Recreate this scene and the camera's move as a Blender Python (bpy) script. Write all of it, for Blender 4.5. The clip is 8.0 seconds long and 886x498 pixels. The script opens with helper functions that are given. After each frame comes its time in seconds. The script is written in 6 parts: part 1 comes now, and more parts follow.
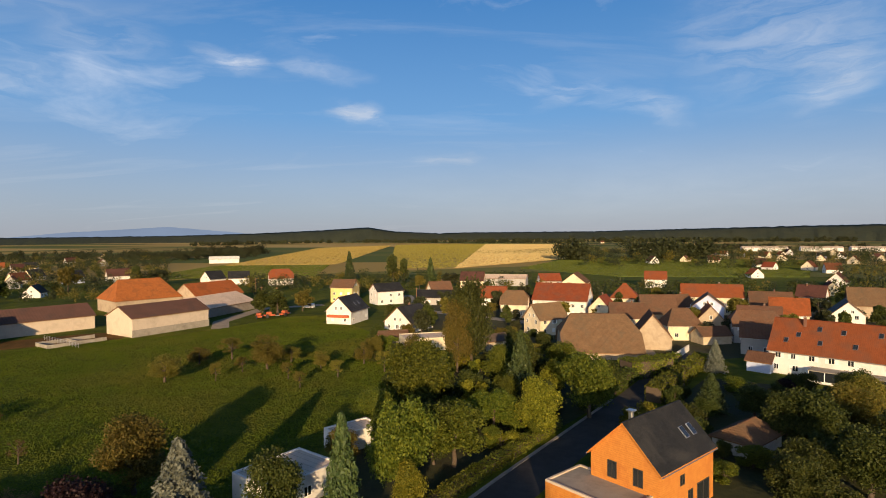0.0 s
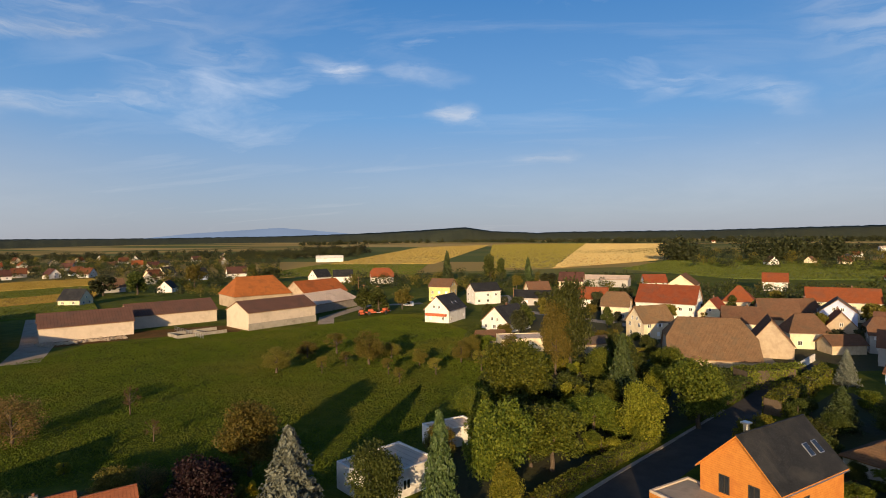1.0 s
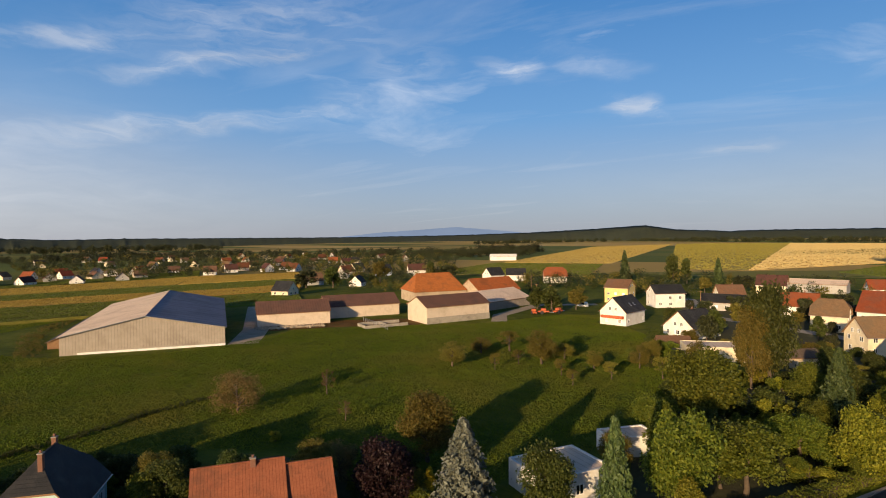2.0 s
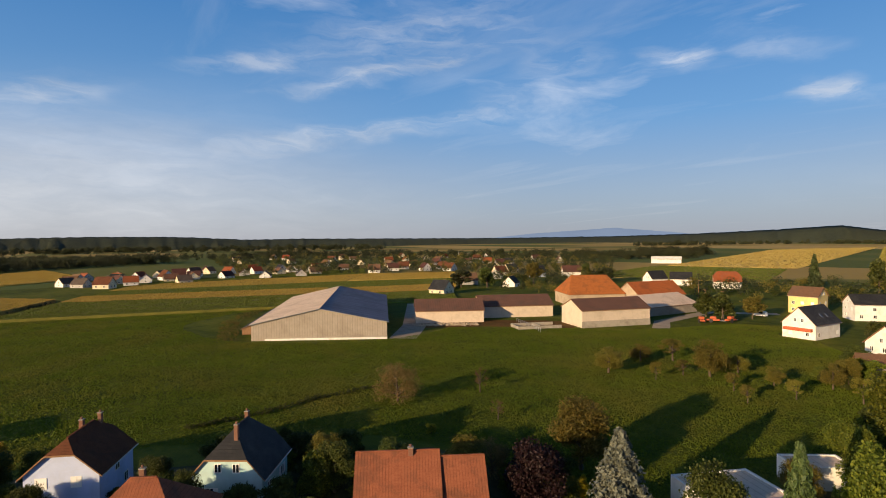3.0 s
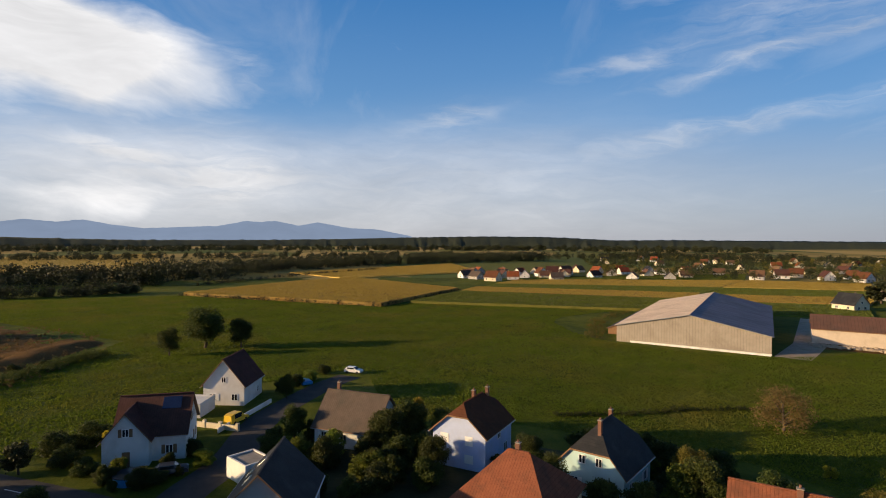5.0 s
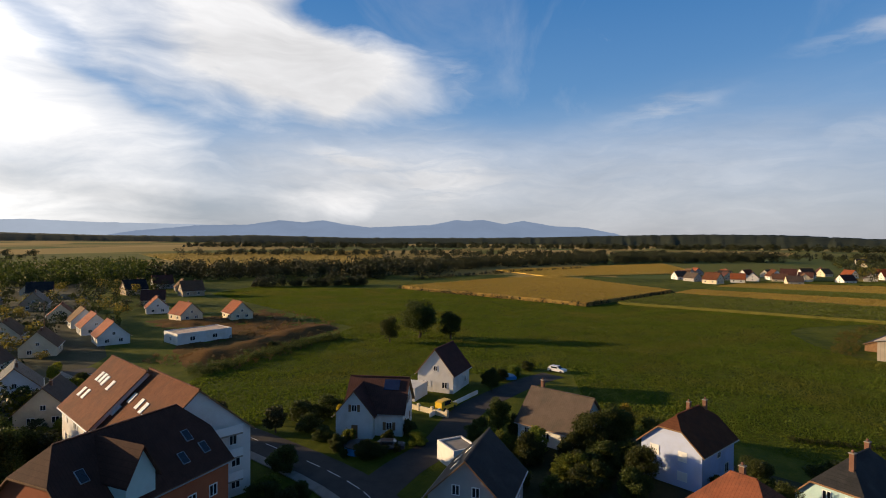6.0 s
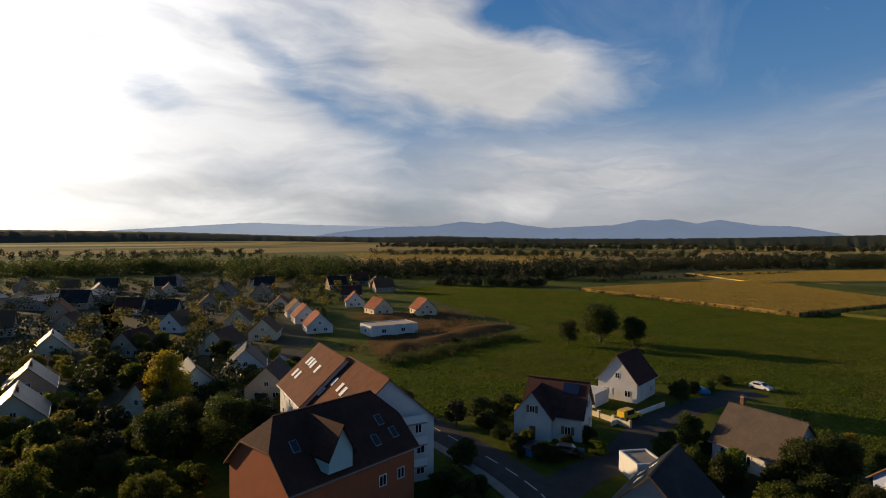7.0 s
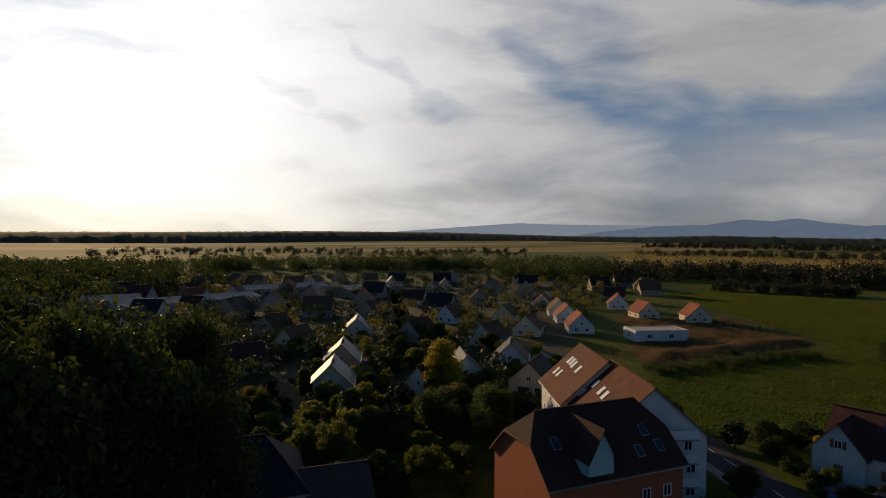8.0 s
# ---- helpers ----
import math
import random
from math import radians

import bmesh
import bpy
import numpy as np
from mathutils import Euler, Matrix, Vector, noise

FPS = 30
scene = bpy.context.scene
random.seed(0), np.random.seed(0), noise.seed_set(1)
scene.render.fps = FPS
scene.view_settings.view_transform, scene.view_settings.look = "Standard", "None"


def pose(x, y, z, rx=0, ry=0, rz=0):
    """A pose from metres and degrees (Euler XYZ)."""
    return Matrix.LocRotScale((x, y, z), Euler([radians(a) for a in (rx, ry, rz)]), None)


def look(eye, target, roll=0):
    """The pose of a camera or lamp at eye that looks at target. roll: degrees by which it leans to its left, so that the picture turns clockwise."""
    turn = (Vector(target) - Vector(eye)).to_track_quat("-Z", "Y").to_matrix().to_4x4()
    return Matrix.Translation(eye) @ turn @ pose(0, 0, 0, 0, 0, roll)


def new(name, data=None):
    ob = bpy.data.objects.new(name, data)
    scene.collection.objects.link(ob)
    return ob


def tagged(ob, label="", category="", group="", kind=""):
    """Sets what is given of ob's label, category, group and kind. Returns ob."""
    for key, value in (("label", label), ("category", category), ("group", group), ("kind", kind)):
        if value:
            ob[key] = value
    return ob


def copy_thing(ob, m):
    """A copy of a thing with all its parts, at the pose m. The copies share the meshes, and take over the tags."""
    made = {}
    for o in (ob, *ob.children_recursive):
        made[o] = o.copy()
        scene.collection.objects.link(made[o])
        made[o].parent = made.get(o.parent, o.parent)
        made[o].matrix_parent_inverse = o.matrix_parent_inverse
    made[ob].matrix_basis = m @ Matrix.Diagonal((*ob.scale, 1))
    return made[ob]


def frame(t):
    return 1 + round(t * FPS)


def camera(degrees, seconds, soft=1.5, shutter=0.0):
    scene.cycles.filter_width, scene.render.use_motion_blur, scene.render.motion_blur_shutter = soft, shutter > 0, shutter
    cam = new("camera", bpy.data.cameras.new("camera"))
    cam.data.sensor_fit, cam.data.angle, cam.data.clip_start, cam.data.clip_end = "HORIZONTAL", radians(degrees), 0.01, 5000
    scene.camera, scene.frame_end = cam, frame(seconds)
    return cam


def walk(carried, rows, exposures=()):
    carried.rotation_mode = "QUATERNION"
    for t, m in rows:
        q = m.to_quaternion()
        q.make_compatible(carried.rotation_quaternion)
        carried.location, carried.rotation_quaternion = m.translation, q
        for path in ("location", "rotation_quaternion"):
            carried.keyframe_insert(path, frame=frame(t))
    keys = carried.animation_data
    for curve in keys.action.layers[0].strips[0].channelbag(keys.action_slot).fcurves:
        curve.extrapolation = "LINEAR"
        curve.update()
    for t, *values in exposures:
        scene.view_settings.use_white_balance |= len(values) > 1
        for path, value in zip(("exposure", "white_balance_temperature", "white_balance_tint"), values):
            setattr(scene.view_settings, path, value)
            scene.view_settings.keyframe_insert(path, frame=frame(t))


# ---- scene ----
# ---- camera: hovers in one place and turns to its left ----
cam = camera(76.3, 8.0, soft=1.0)
EYE = 32.0
PATH = [
    (0.0, 0.0, -1.41, 0.45), (0.5, 0.54, -1.36, 0.53), (1.0, 9.84, -1.35, 0.63), (1.5, 16.25, -1.33, 0.72),
    (2.0, 27.29, -1.27, 0.70), (2.2, 34.66, -1.13, 0.70), (3.3, 45.01, -1.05, 0.54), (3.5, 48.69, -1.05, 0.54),
    (4.0, 64.53, -0.9, 0.15), (4.2, 67.22, -0.87, 0.12), (5.3, 84.66, -0.95, -0.35), (5.5, 88.88, -1.04, -0.34),
    (6.0, 99.48, -1.14, -0.34), (6.5, 103.77, -1.21, -0.28), (7.0, 117.5, -1.16, -0.27), (7.5, 130.45, -1.2, -0.32),
    (8.0, 143.67, -1.29, -0.25)]
walk(cam, [(t, pose(0, 0, EYE, 90 + p, r, y)) for t, y, p, r in PATH],
     exposures=[(0.0, 0.5), (3.5, 0.5), (5.5, 0.46), (7.0, -0.02), (8.0, -0.66)])

# ---- sky and sun: a low evening sun behind the first view ----
SUN_EL, SUN_AZ = 11.0, 179.0
sun_dir = Vector((-math.sin(radians(SUN_AZ)) * math.cos(radians(SUN_EL)), math.cos(radians(SUN_AZ)) * math.cos(radians(SUN_EL)), math.sin(radians(SUN_EL))))
lamp = bpy.data.lights.new("sun", "SUN")
lamp.energy, lamp.angle, lamp.color = 5.0, radians(0.6), (1.0, 0.69, 0.37)
sun = new("sun", lamp)
sun.matrix_world = look(sun_dir * 100, (0, 0, 0))

world = bpy.data.worlds.new("sky")
scene.world = world
world.use_nodes = True
wt = world.node_tree
wt.nodes.clear()


def node(tree, kind, **values):
    n = tree.nodes.new(kind)
    for key, value in values.items():
        if key.startswith("i_"):
            n.inputs[key[2:].replace("_", " ")].default_value = value
        elif key.startswith("n_"):
            n.inputs[int(key[2:])].default_value = value
        elif key == "op":
            n.operation = value
        elif key == "kind":
            n.blend_type = value
    return n


def calc(tree, op, a, b=None, c=None, clamp=False):
    n = tree.nodes.new("ShaderNodeMath")
    n.operation, n.use_clamp = op, clamp
    for k, v in enumerate((a, b, c)):
        if v is None:
            continue
        if isinstance(v, (int, float)):
            n.inputs[k].default_value = v
        else:
            tree.links.new(v, n.inputs[k])
    return n.outputs[0]


def ramp(tree, fac, stops, ease="LINEAR"):
    n = tree.nodes.new("ShaderNodeValToRGB")
    n.color_ramp.interpolation = ease
    while len(n.color_ramp.elements) < len(stops):
        n.color_ramp.elements.new(0.5)
    for e, (p, c) in zip(n.color_ramp.elements, stops):
        e.position = p
        e.color = (*c, 1) if isinstance(c, tuple) else (c, c, c, 1)
    tree.links.new(fac, n.inputs[0])
    return n.outputs[0]


def mixc(tree, fac, a, b, kind="MIX"):
    n = tree.nodes.new("ShaderNodeMix")
    n.data_type, n.blend_type = "RGBA", kind
    for slot, v in ((0, fac), (6, a), (7, b)):
        if isinstance(v, tuple):
            n.inputs[slot].default_value = (*v, 1)
        elif isinstance(v, (int, float)):
            n.inputs[slot].default_value = v
        else:
            tree.links.new(v, n.inputs[slot])
    return n.outputs[2]


def noise_tex(tree, vec, scale, detail=4, rough=0.55, warp=0.0):
    n = tree.nodes.new("ShaderNodeTexNoise")
    n.inputs["Scale"].default_value, n.inputs["Detail"].default_value = scale, detail
    n.inputs["Roughness"].default_value, n.inputs["Distortion"].default_value = rough, warp
    tree.links.new(vec, n.inputs["Vector"])
    return n.outputs[0]


def mapping(tree, vec, loc=(0, 0, 0), rot=(0, 0, 0), scale=(1, 1, 1)):
    n = tree.nodes.new("ShaderNodeMapping")
    n.inputs["Location"].default_value, n.inputs["Scale"].default_value = loc, scale
    n.inputs["Rotation"].default_value = [radians(a) for a in rot]
    tree.links.new(vec, n.inputs["Vector"])
    return n.outputs[0]


sky = wt.nodes.new("ShaderNodeTexSky")
sky.sky_type, sky.sun_disc = "NISHITA", False
sky.sun_elevation, sky.sun_rotation = radians(SUN_EL), radians(-SUN_AZ)
sky.altitude, sky.air_density, sky.dust_density, sky.ozone_density = 300, 1.0, 1.4, 2.2
way = wt.nodes.new("ShaderNodeTexCoord").outputs["Generated"]
sep = wt.nodes.new("ShaderNodeSeparateXYZ")
wt.links.new(way, sep.inputs[0])
up = calc(wt, "MAXIMUM", sep.outputs[2], 0.0)
# the cloud sheet: the direction carried up to a flat layer
lift = calc(wt, "ADD", up, 0.16)
flat = wt.nodes.new("ShaderNodeCombineXYZ")
wt.links.new(calc(wt, "DIVIDE", sep.outputs[0], lift), flat.inputs[0])
wt.links.new(calc(wt, "DIVIDE", sep.outputs[1], lift), flat.inputs[1])
dot = wt.nodes.new("ShaderNodeVectorMath")
dot.operation = "DOT_PRODUCT"
wt.links.new(way, dot.inputs[0])
dot.inputs[1].default_value = sun_dir
sunward = calc(wt, "MAXIMUM", dot.outputs["Value"], 0.0)
# bearing (to the left of the first view) and height of a direction, both in degrees
turned = mapping(wt, way, rot=(0, 0, -80))
tsep = wt.nodes.new("ShaderNodeSeparateXYZ")
wt.links.new(turned, tsep.inputs[0])
bearing = calc(wt, "MULTIPLY_ADD", calc(wt, "ARCTAN2", calc(wt, "MULTIPLY", tsep.outputs[0], -1.0), tsep.outputs[1]), 57.2958, 80.0)
height = calc(wt, "MULTIPLY", calc(wt, "ARCSINE", sep.outputs[2]), 57.2958)
dome = wt.nodes.new("ShaderNodeCombineXYZ")
wt.links.new(bearing, dome.inputs[0])
wt.links.new(height, dome.inputs[1])


def offset(vec, scale, size, loc, detail=3):
    """Pushes directions about by noise, so that edges fray."""
    n = wt.nodes.new("ShaderNodeTexNoise")
    n.inputs["Scale"].default_value, n.inputs["Detail"].default_value = 1.0, detail
    wt.links.new(mapping(wt, vec, loc=loc, scale=scale), n.inputs["Vector"])
    shift = wt.nodes.new("ShaderNodeVectorMath")
    shift.operation = "MULTIPLY_ADD"
    wt.links.new(n.outputs["Color"], shift.inputs[0])
    shift.inputs[1].default_value = (size[0], size[1], 0)
    wt.links.new(vec, shift.inputs[2])
    back = wt.nodes.new("ShaderNodeVectorMath")
    back.operation = "SUBTRACT"
    wt.links.new(shift.outputs[0], back.inputs[0])
    back.inputs[1].default_value = (size[0] * 0.5, size[1] * 0.5, 0)
    return back.outputs[0]


def patches(vec, table, soft=1.0):
    """Soft ovals on the sky: bearing, height, half length, half width, tilt, weight."""
    total = 0.0
    for a, e, ra, re, tilt, weight in table:
        m = wt.nodes.new("ShaderNodeMapping")
        m.vector_type = "TEXTURE"
        m.inputs["Location"].default_value, m.inputs["Rotation"].default_value, m.inputs["Scale"].default_value = (a, e, 0), (0, 0, radians(tilt)), (ra, re, 1)
        wt.links.new(vec, m.inputs["Vector"])
        ln = wt.nodes.new("ShaderNodeVectorMath")
        ln.operation = "LENGTH"
        wt.links.new(m.outputs[0], ln.inputs[0])
        edge = wt.nodes.new("ShaderNodeMapRange")
        edge.interpolation_type = "SMOOTHSTEP"
        edge.inputs["From Min"].default_value, edge.inputs["From Max"].default_value = 1.0 + 0.35 * soft, 1.0 - soft
        edge.inputs["To Min"].default_value, edge.inputs["To Max"].default_value = 0.0, weight
        wt.links.new(ln.outputs["Value"], edge.inputs["Value"])
        total = calc(wt, "ADD", total, edge.outputs[0])
    return total


WISPS = [(20.4, 16.3, 3.4, 1.0, 10, 1.0), (12.5, 15.8, 5.0, 1.0, 7, 0.45), (8.6, 12.0, 3.6, 1.1, 8, 0.9), (-0.1, 7.7, 3.0, 0.7, 1, 0.6),
         (-12.8, 13.7, 4.0, 1.0, -14, 0.55), (-20, 11.8, 4.3, 1.4, 19, 0.55), (-31, 16.5, 10, 6.0, 8, 0.5), (-34.7, 12.3, 3.4, 2.2, -29, 0.5), (31, 17.5, 6, 2.5, 8, 0.4)]
STREAKS = [(48.8, 16.3, 12.5, 1.0, -12, 0.7), (49.8, 10.6, 16, 1.2, -7, 0.65), (61.3, 16.7, 7, 0.8, -8, 0.6), (45, 20, 16, 3.4, -9, 0.5), (77.5, 12.2, 6, 1.4, -9, 0.6),
           (100, 15.2, 4.6, 3.9, -11, 0.5), (99.2, 5.9, 6, 2.6, -4, 0.5), (108.2, 7.7, 3.6, 0.9, 17, 0.5), (36, 13.5, 5, 3, -20, 0.3)]
VEIL = [(88, 3.5, 44, 8.0, 0, 0.55), (72, 10, 22, 5, -4, 0.14), (-20, 4, 40, 5, 0, 0.15), (110, 7, 18, 5.5, 0, 0.5)]
BANK = [(156, 12, 48, 25, 0, 1.05), (110, 15.5, 13, 4.6, 8, 0.8), (106, 5.0, 13, 3.4, -3, 0.62), (118, 20, 12, 6, 25, 0.5)]
HOLES = [(148.5, 15.5, 9, 1.5, 31, 0.42), (118.5, 8.6, 7, 2.0, 14, 0.26), (112.5, 19.8, 5, 2.5, 0, 0.4), (157, 13.2, 9, 1.4, 31, 0.22), (134, 16.5, 9, 1.4, 28, 0.38), (126, 12, 7, 1.2, 20, 0.2)]
frayed = offset(dome.outputs[0], (0.16, 0.42, 1), (7.0, 3.2), (3.7, 1.2, 0), 6)
fibre = noise_tex(wt, mapping(wt, frayed, loc=(2.0, 7.0, 1), rot=(0, 0, 10), scale=(0.13, 0.75, 1)), 1.0, 6, 0.62, 0.5)
fray = ramp(wt, fibre, [(0.36, 0.12), (0.62, 1.0)])
thin = calc(wt, "MULTIPLY", calc(wt, "MULTIPLY", patches(frayed, WISPS + STREAKS), fray), 0.66)
veil = calc(wt, "MULTIPLY", patches(dome.outputs[0], VEIL), calc(wt, "MULTIPLY_ADD", fibre, 0.9, 0.5))
faint = ramp(wt, noise_tex(wt, mapping(wt, flat.outputs[0], loc=(3.1, 0.4, 0), rot=(0, 0, 28), scale=(0.55, 1.9, 1)), 1.15, 7, 0.6, 0.9), [(0.52, 0.0), (0.8, 0.22)])
billow = noise_tex(wt, mapping(wt, offset(dome.outputs[0], (0.06, 0.1, 1), (10.0, 7.0), (1.1, 0.3, 5), 3), loc=(1.3, 0.2, 4), rot=(0, 0, -28), scale=(0.045, 0.17, 1)), 1.0, 9, 0.58, 0.3)
bank = calc(wt, "SUBTRACT", patches(offset(dome.outputs[0], (0.09, 0.13, 1), (13.0, 7.0), (8.2, 0.6, 2), 6), BANK, 0.8), patches(offset(dome.outputs[0], (0.12, 0.2, 1), (9.0, 5.0), (0.2, 3.6, 2), 5), HOLES, 0.9))
mass = ramp(wt, calc(wt, "MULTIPLY_ADD", calc(wt, "SUBTRACT", billow, 0.5), 1.5, bank), [(0.12, 0.0), (0.5, 0.45), (0.95, 0.96)])
mass = calc(wt, "MULTIPLY", mass, ramp(wt, up, [(0.42, 1.0), (0.62, 0.15)]))
thin = calc(wt, "MULTIPLY", calc(wt, "MAXIMUM", calc(wt, "ADD", thin, veil), faint), ramp(wt, up, [(0.42, 1.0), (0.58, 0.05)]), clamp=True)
thick = calc(wt, "MAXIMUM", calc(wt, "MULTIPLY", thin, 0.85), mass)
haze = calc(wt, "POWER", calc(wt, "SUBTRACT", 1.0, up), 9.0)
glow = calc(wt, "POWER", sunward, 6.0)
shade = calc(wt, "MULTIPLY_ADD", billow, 13.0, 3.7)
shade = calc(wt, "SUBTRACT", shade, patches(frayed, [(146, 4.4, 12, 1.6, -3, 3.4), (128, 3.4, 12, 1.2, 2, 2.2)], 0.8))
bright = calc(wt, "MULTIPLY_ADD", glow, 24.0, shade)
cloud = wt.nodes.new("ShaderNodeVectorMath")
cloud.operation = "SCALE"
warm = mixc(wt, calc(wt, "MULTIPLY", glow, haze), (1.0, 0.985, 0.985), (1.0, 0.90, 0.70))
wt.links.new(warm, cloud.inputs[0])
wt.links.new(bright, cloud.inputs["Scale"])
tinted = mixc(wt, 1.0, sky.outputs[0], (0.70, 1.06, 1.46), "MULTIPLY")
depth = ramp(wt, up, [(0.0, (0.60, 0.61, 0.68)), (0.08, (0.45, 0.56, 0.75)), (0.2, (0.20, 0.45, 0.83)), (0.40, (0.07, 0.28, 0.68)), (0.54, (0.03, 0.11, 0.28)), (1.0, (0.010, 0.036, 0.11))])
clear = mixc(wt, 1.0, depth, (10.0, 10.0, 10.0), "MULTIPLY")
blue = mixc(wt, 0.72, tinted, clear)
veiled = mixc(wt, calc(wt, "MULTIPLY", haze, 0.35), blue, (3.9, 4.1, 4.8))
col = mixc(wt, thick, veiled, cloud.outputs[0])
back = node(wt, "ShaderNodeBackground", i_Strength=0.06)
wt.links.new(col, back.inputs[0])
wo = wt.nodes.new("ShaderNodeOutputWorld")
wt.links.new(back.outputs[0], wo.inputs[0])

# ---- materials ----
_mats = {}


def material(name, low, high, scale=3.0, fine=40.0, rough=0.8, bump=0.25, metal=0.0, stain=None, stain_scale=0.3, per_object=0.0, spec=0.35,
             rows=None, rows_dir=(0, 0, 0), through_light=0.0, dist=0.03, island=0.0, coat=0.0):
    """Two-scale noise between two colours, stains, relief, and where given rows (tiles, boards, sheet ribs)."""
    m = bpy.data.materials.new(name)
    m.use_nodes = True
    t = m.node_tree
    t.nodes.clear()
    vec = t.nodes.new("ShaderNodeTexCoord").outputs["Object"]
    a = noise_tex(t, vec, scale, 5, 0.6)
    f = noise_tex(t, vec, fine, 3, 0.6)
    fac = calc(t, "MULTIPLY_ADD", f, 0.5, calc(t, "MULTIPLY", a, 0.5))
    c = mixc(t, ramp(t, fac, [(0.33, 0.0), (0.67, 1.0)]), low, high)
    if stain:
        s = noise_tex(t, vec, stain_scale, 6, 0.65, 0.4)
        c = mixc(t, ramp(t, s, [(0.48, 0.0), (0.68, 0.8)]), c, stain)
    if per_object or island:
        if island:
            rnd = t.nodes.new("ShaderNodeNewGeometry").outputs["Random Per Island"]
            hsv = t.nodes.new("ShaderNodeHueSaturation")
            t.links.new(calc(t, "MULTIPLY_ADD", rnd, island, 1 - island / 2), hsv.inputs["Value"])
            t.links.new(calc(t, "MULTIPLY_ADD", rnd, -0.05 * min(1.0, island), 0.5 + 0.02), hsv.inputs["Hue"])
            t.links.new(c, hsv.inputs["Color"])
            c = hsv.outputs[0]
        if per_object:
            rnd = t.nodes.new("ShaderNodeObjectInfo").outputs["Random"]
            hsv = t.nodes.new("ShaderNodeHueSaturation")
            t.links.new(calc(t, "MULTIPLY_ADD", rnd, per_object, 1 - per_object / 2), hsv.inputs["Value"])
            t.links.new(calc(t, "MULTIPLY_ADD", rnd, 0.06 * per_object, 0.5 - 0.03 * per_object), hsv.inputs["Hue"])
            t.links.new(c, hsv.inputs["Color"])
            c = hsv.outputs[0]
    hgt = fac
    if rows:
        w = t.nodes.new("ShaderNodeTexWave")
        w.wave_type, w.bands_direction, w.wave_profile = "BANDS", "X", "SAW"
        w.inputs["Scale"].default_value = 0.314 / rows * 1.0
        w.inputs["Distortion"].default_value = 0.0
        t.links.new(mapping(t, vec, rot=rows_dir), w.inputs["Vector"])
        hgt = calc(t, "MULTIPLY_ADD", w.outputs[1], 1.6, fac)
        c = mixc(t, calc(t, "MULTIPLY", ramp(t, w.outputs[1], [(0.0, 1.0), (0.18, 0.0)]), 0.45), c, tuple(v * 0.35 for v in low))
    p = node(t, "ShaderNodeBsdfPrincipled", i_Roughness=rough, i_Metallic=metal)
    p.inputs["Specular IOR Level"].default_value = spec
    p.inputs["Coat Weight"].default_value = coat
    t.links.new(c, p.inputs["Base Color"])
    if bump:
        b = node(t, "ShaderNodeBump", i_Strength=bump, i_Distance=dist)
        t.links.new(hgt, b.inputs["Height"])
        t.links.new(b.outputs[0], p.inputs["Normal"])
    out = t.nodes.new("ShaderNodeOutputMaterial")
    last = p.outputs[0]
    if through_light:
        tr = t.nodes.new("ShaderNodeBsdfTranslucent")
        t.links.new(c, tr.inputs[0])
        mx = node(t, "ShaderNodeMixShader", n_0=through_light)
        t.links.new(last, mx.inputs[1])
        t.links.new(tr.outputs[0], mx.inputs[2])
        last = mx.outputs[0]
    t.links.new(last, out.inputs[0])
    _mats[name] = m
    return m


WHITE = material("white render", (0.644, 0.635, 0.607), (0.754, 0.745, 0.718), 0.7, 30, 0.85, 0.12, stain=(0.55, 0.53, 0.48), stain_scale=0.25)
CREAM = material("cream render", (0.62, 0.54, 0.38), (0.74, 0.66, 0.48), 0.8, 30, 0.85, 0.12, stain=(0.5, 0.42, 0.3), stain_scale=0.3)
YELLOW = material("yellow render", (0.66, 0.50, 0.18), (0.75, 0.60, 0.26), 0.8, 30, 0.85, 0.12, stain=(0.55, 0.42, 0.2))
BLUE = material("pale blue render", (0.42, 0.50, 0.72), (0.50, 0.58, 0.80), 0.8, 30, 0.85, 0.12, stain=(0.40, 0.45, 0.6))
AQUA = material("pale aqua render", (0.36, 0.54, 0.56), (0.44, 0.61, 0.62), 0.8, 30, 0.85, 0.12, stain=(0.36, 0.48, 0.48))
GREY = material("grey render", (0.336, 0.328, 0.32), (0.416, 0.408, 0.392), 0.8, 30, 0.85, 0.12, stain=(0.34, 0.33, 0.31))
ORANGE_WALL = material("orange brick block", (0.47, 0.17, 0.028), (0.60, 0.25, 0.05), 1.6, 12, 0.85, 0.3, rows=0.25, rows_dir=(0, 90, 0), stain=(0.44, 0.15, 0.03), stain_scale=0.6)
TERRA_WALL = material("terracotta render", (0.336, 0.096, 0.04), (0.416, 0.128, 0.056), 0.8, 30, 0.85, 0.12)
STONE = material("old stone wall", (0.34, 0.27, 0.19), (0.46, 0.38, 0.28), 1.5, 14, 0.9, 0.5, stain=(0.26, 0.2, 0.15))
CONCRETE = material("concrete", (0.27, 0.245, 0.205), (0.37, 0.34, 0.285), 0.6, 20, 0.9, 0.2, stain=(0.2, 0.18, 0.15))
TILE_RED = material("red roof tiles", (0.18, 0.0468, 0.0202), (0.274, 0.0792, 0.0324), 0.8, 6, 0.75, 0.7, rows=0.33, stain=(0.16, 0.07, 0.045), stain_scale=0.25, per_object=0.25, dist=0.05, spec=0.12)
TILE_ORANGE = material("orange roof tiles", (0.26, 0.080, 0.024), (0.38, 0.125, 0.04), 0.9, 5, 0.85, 0.8, rows=0.33, stain=(0.17, 0.07, 0.03), stain_scale=0.3, per_object=0.2, dist=0.05, spec=0.1)
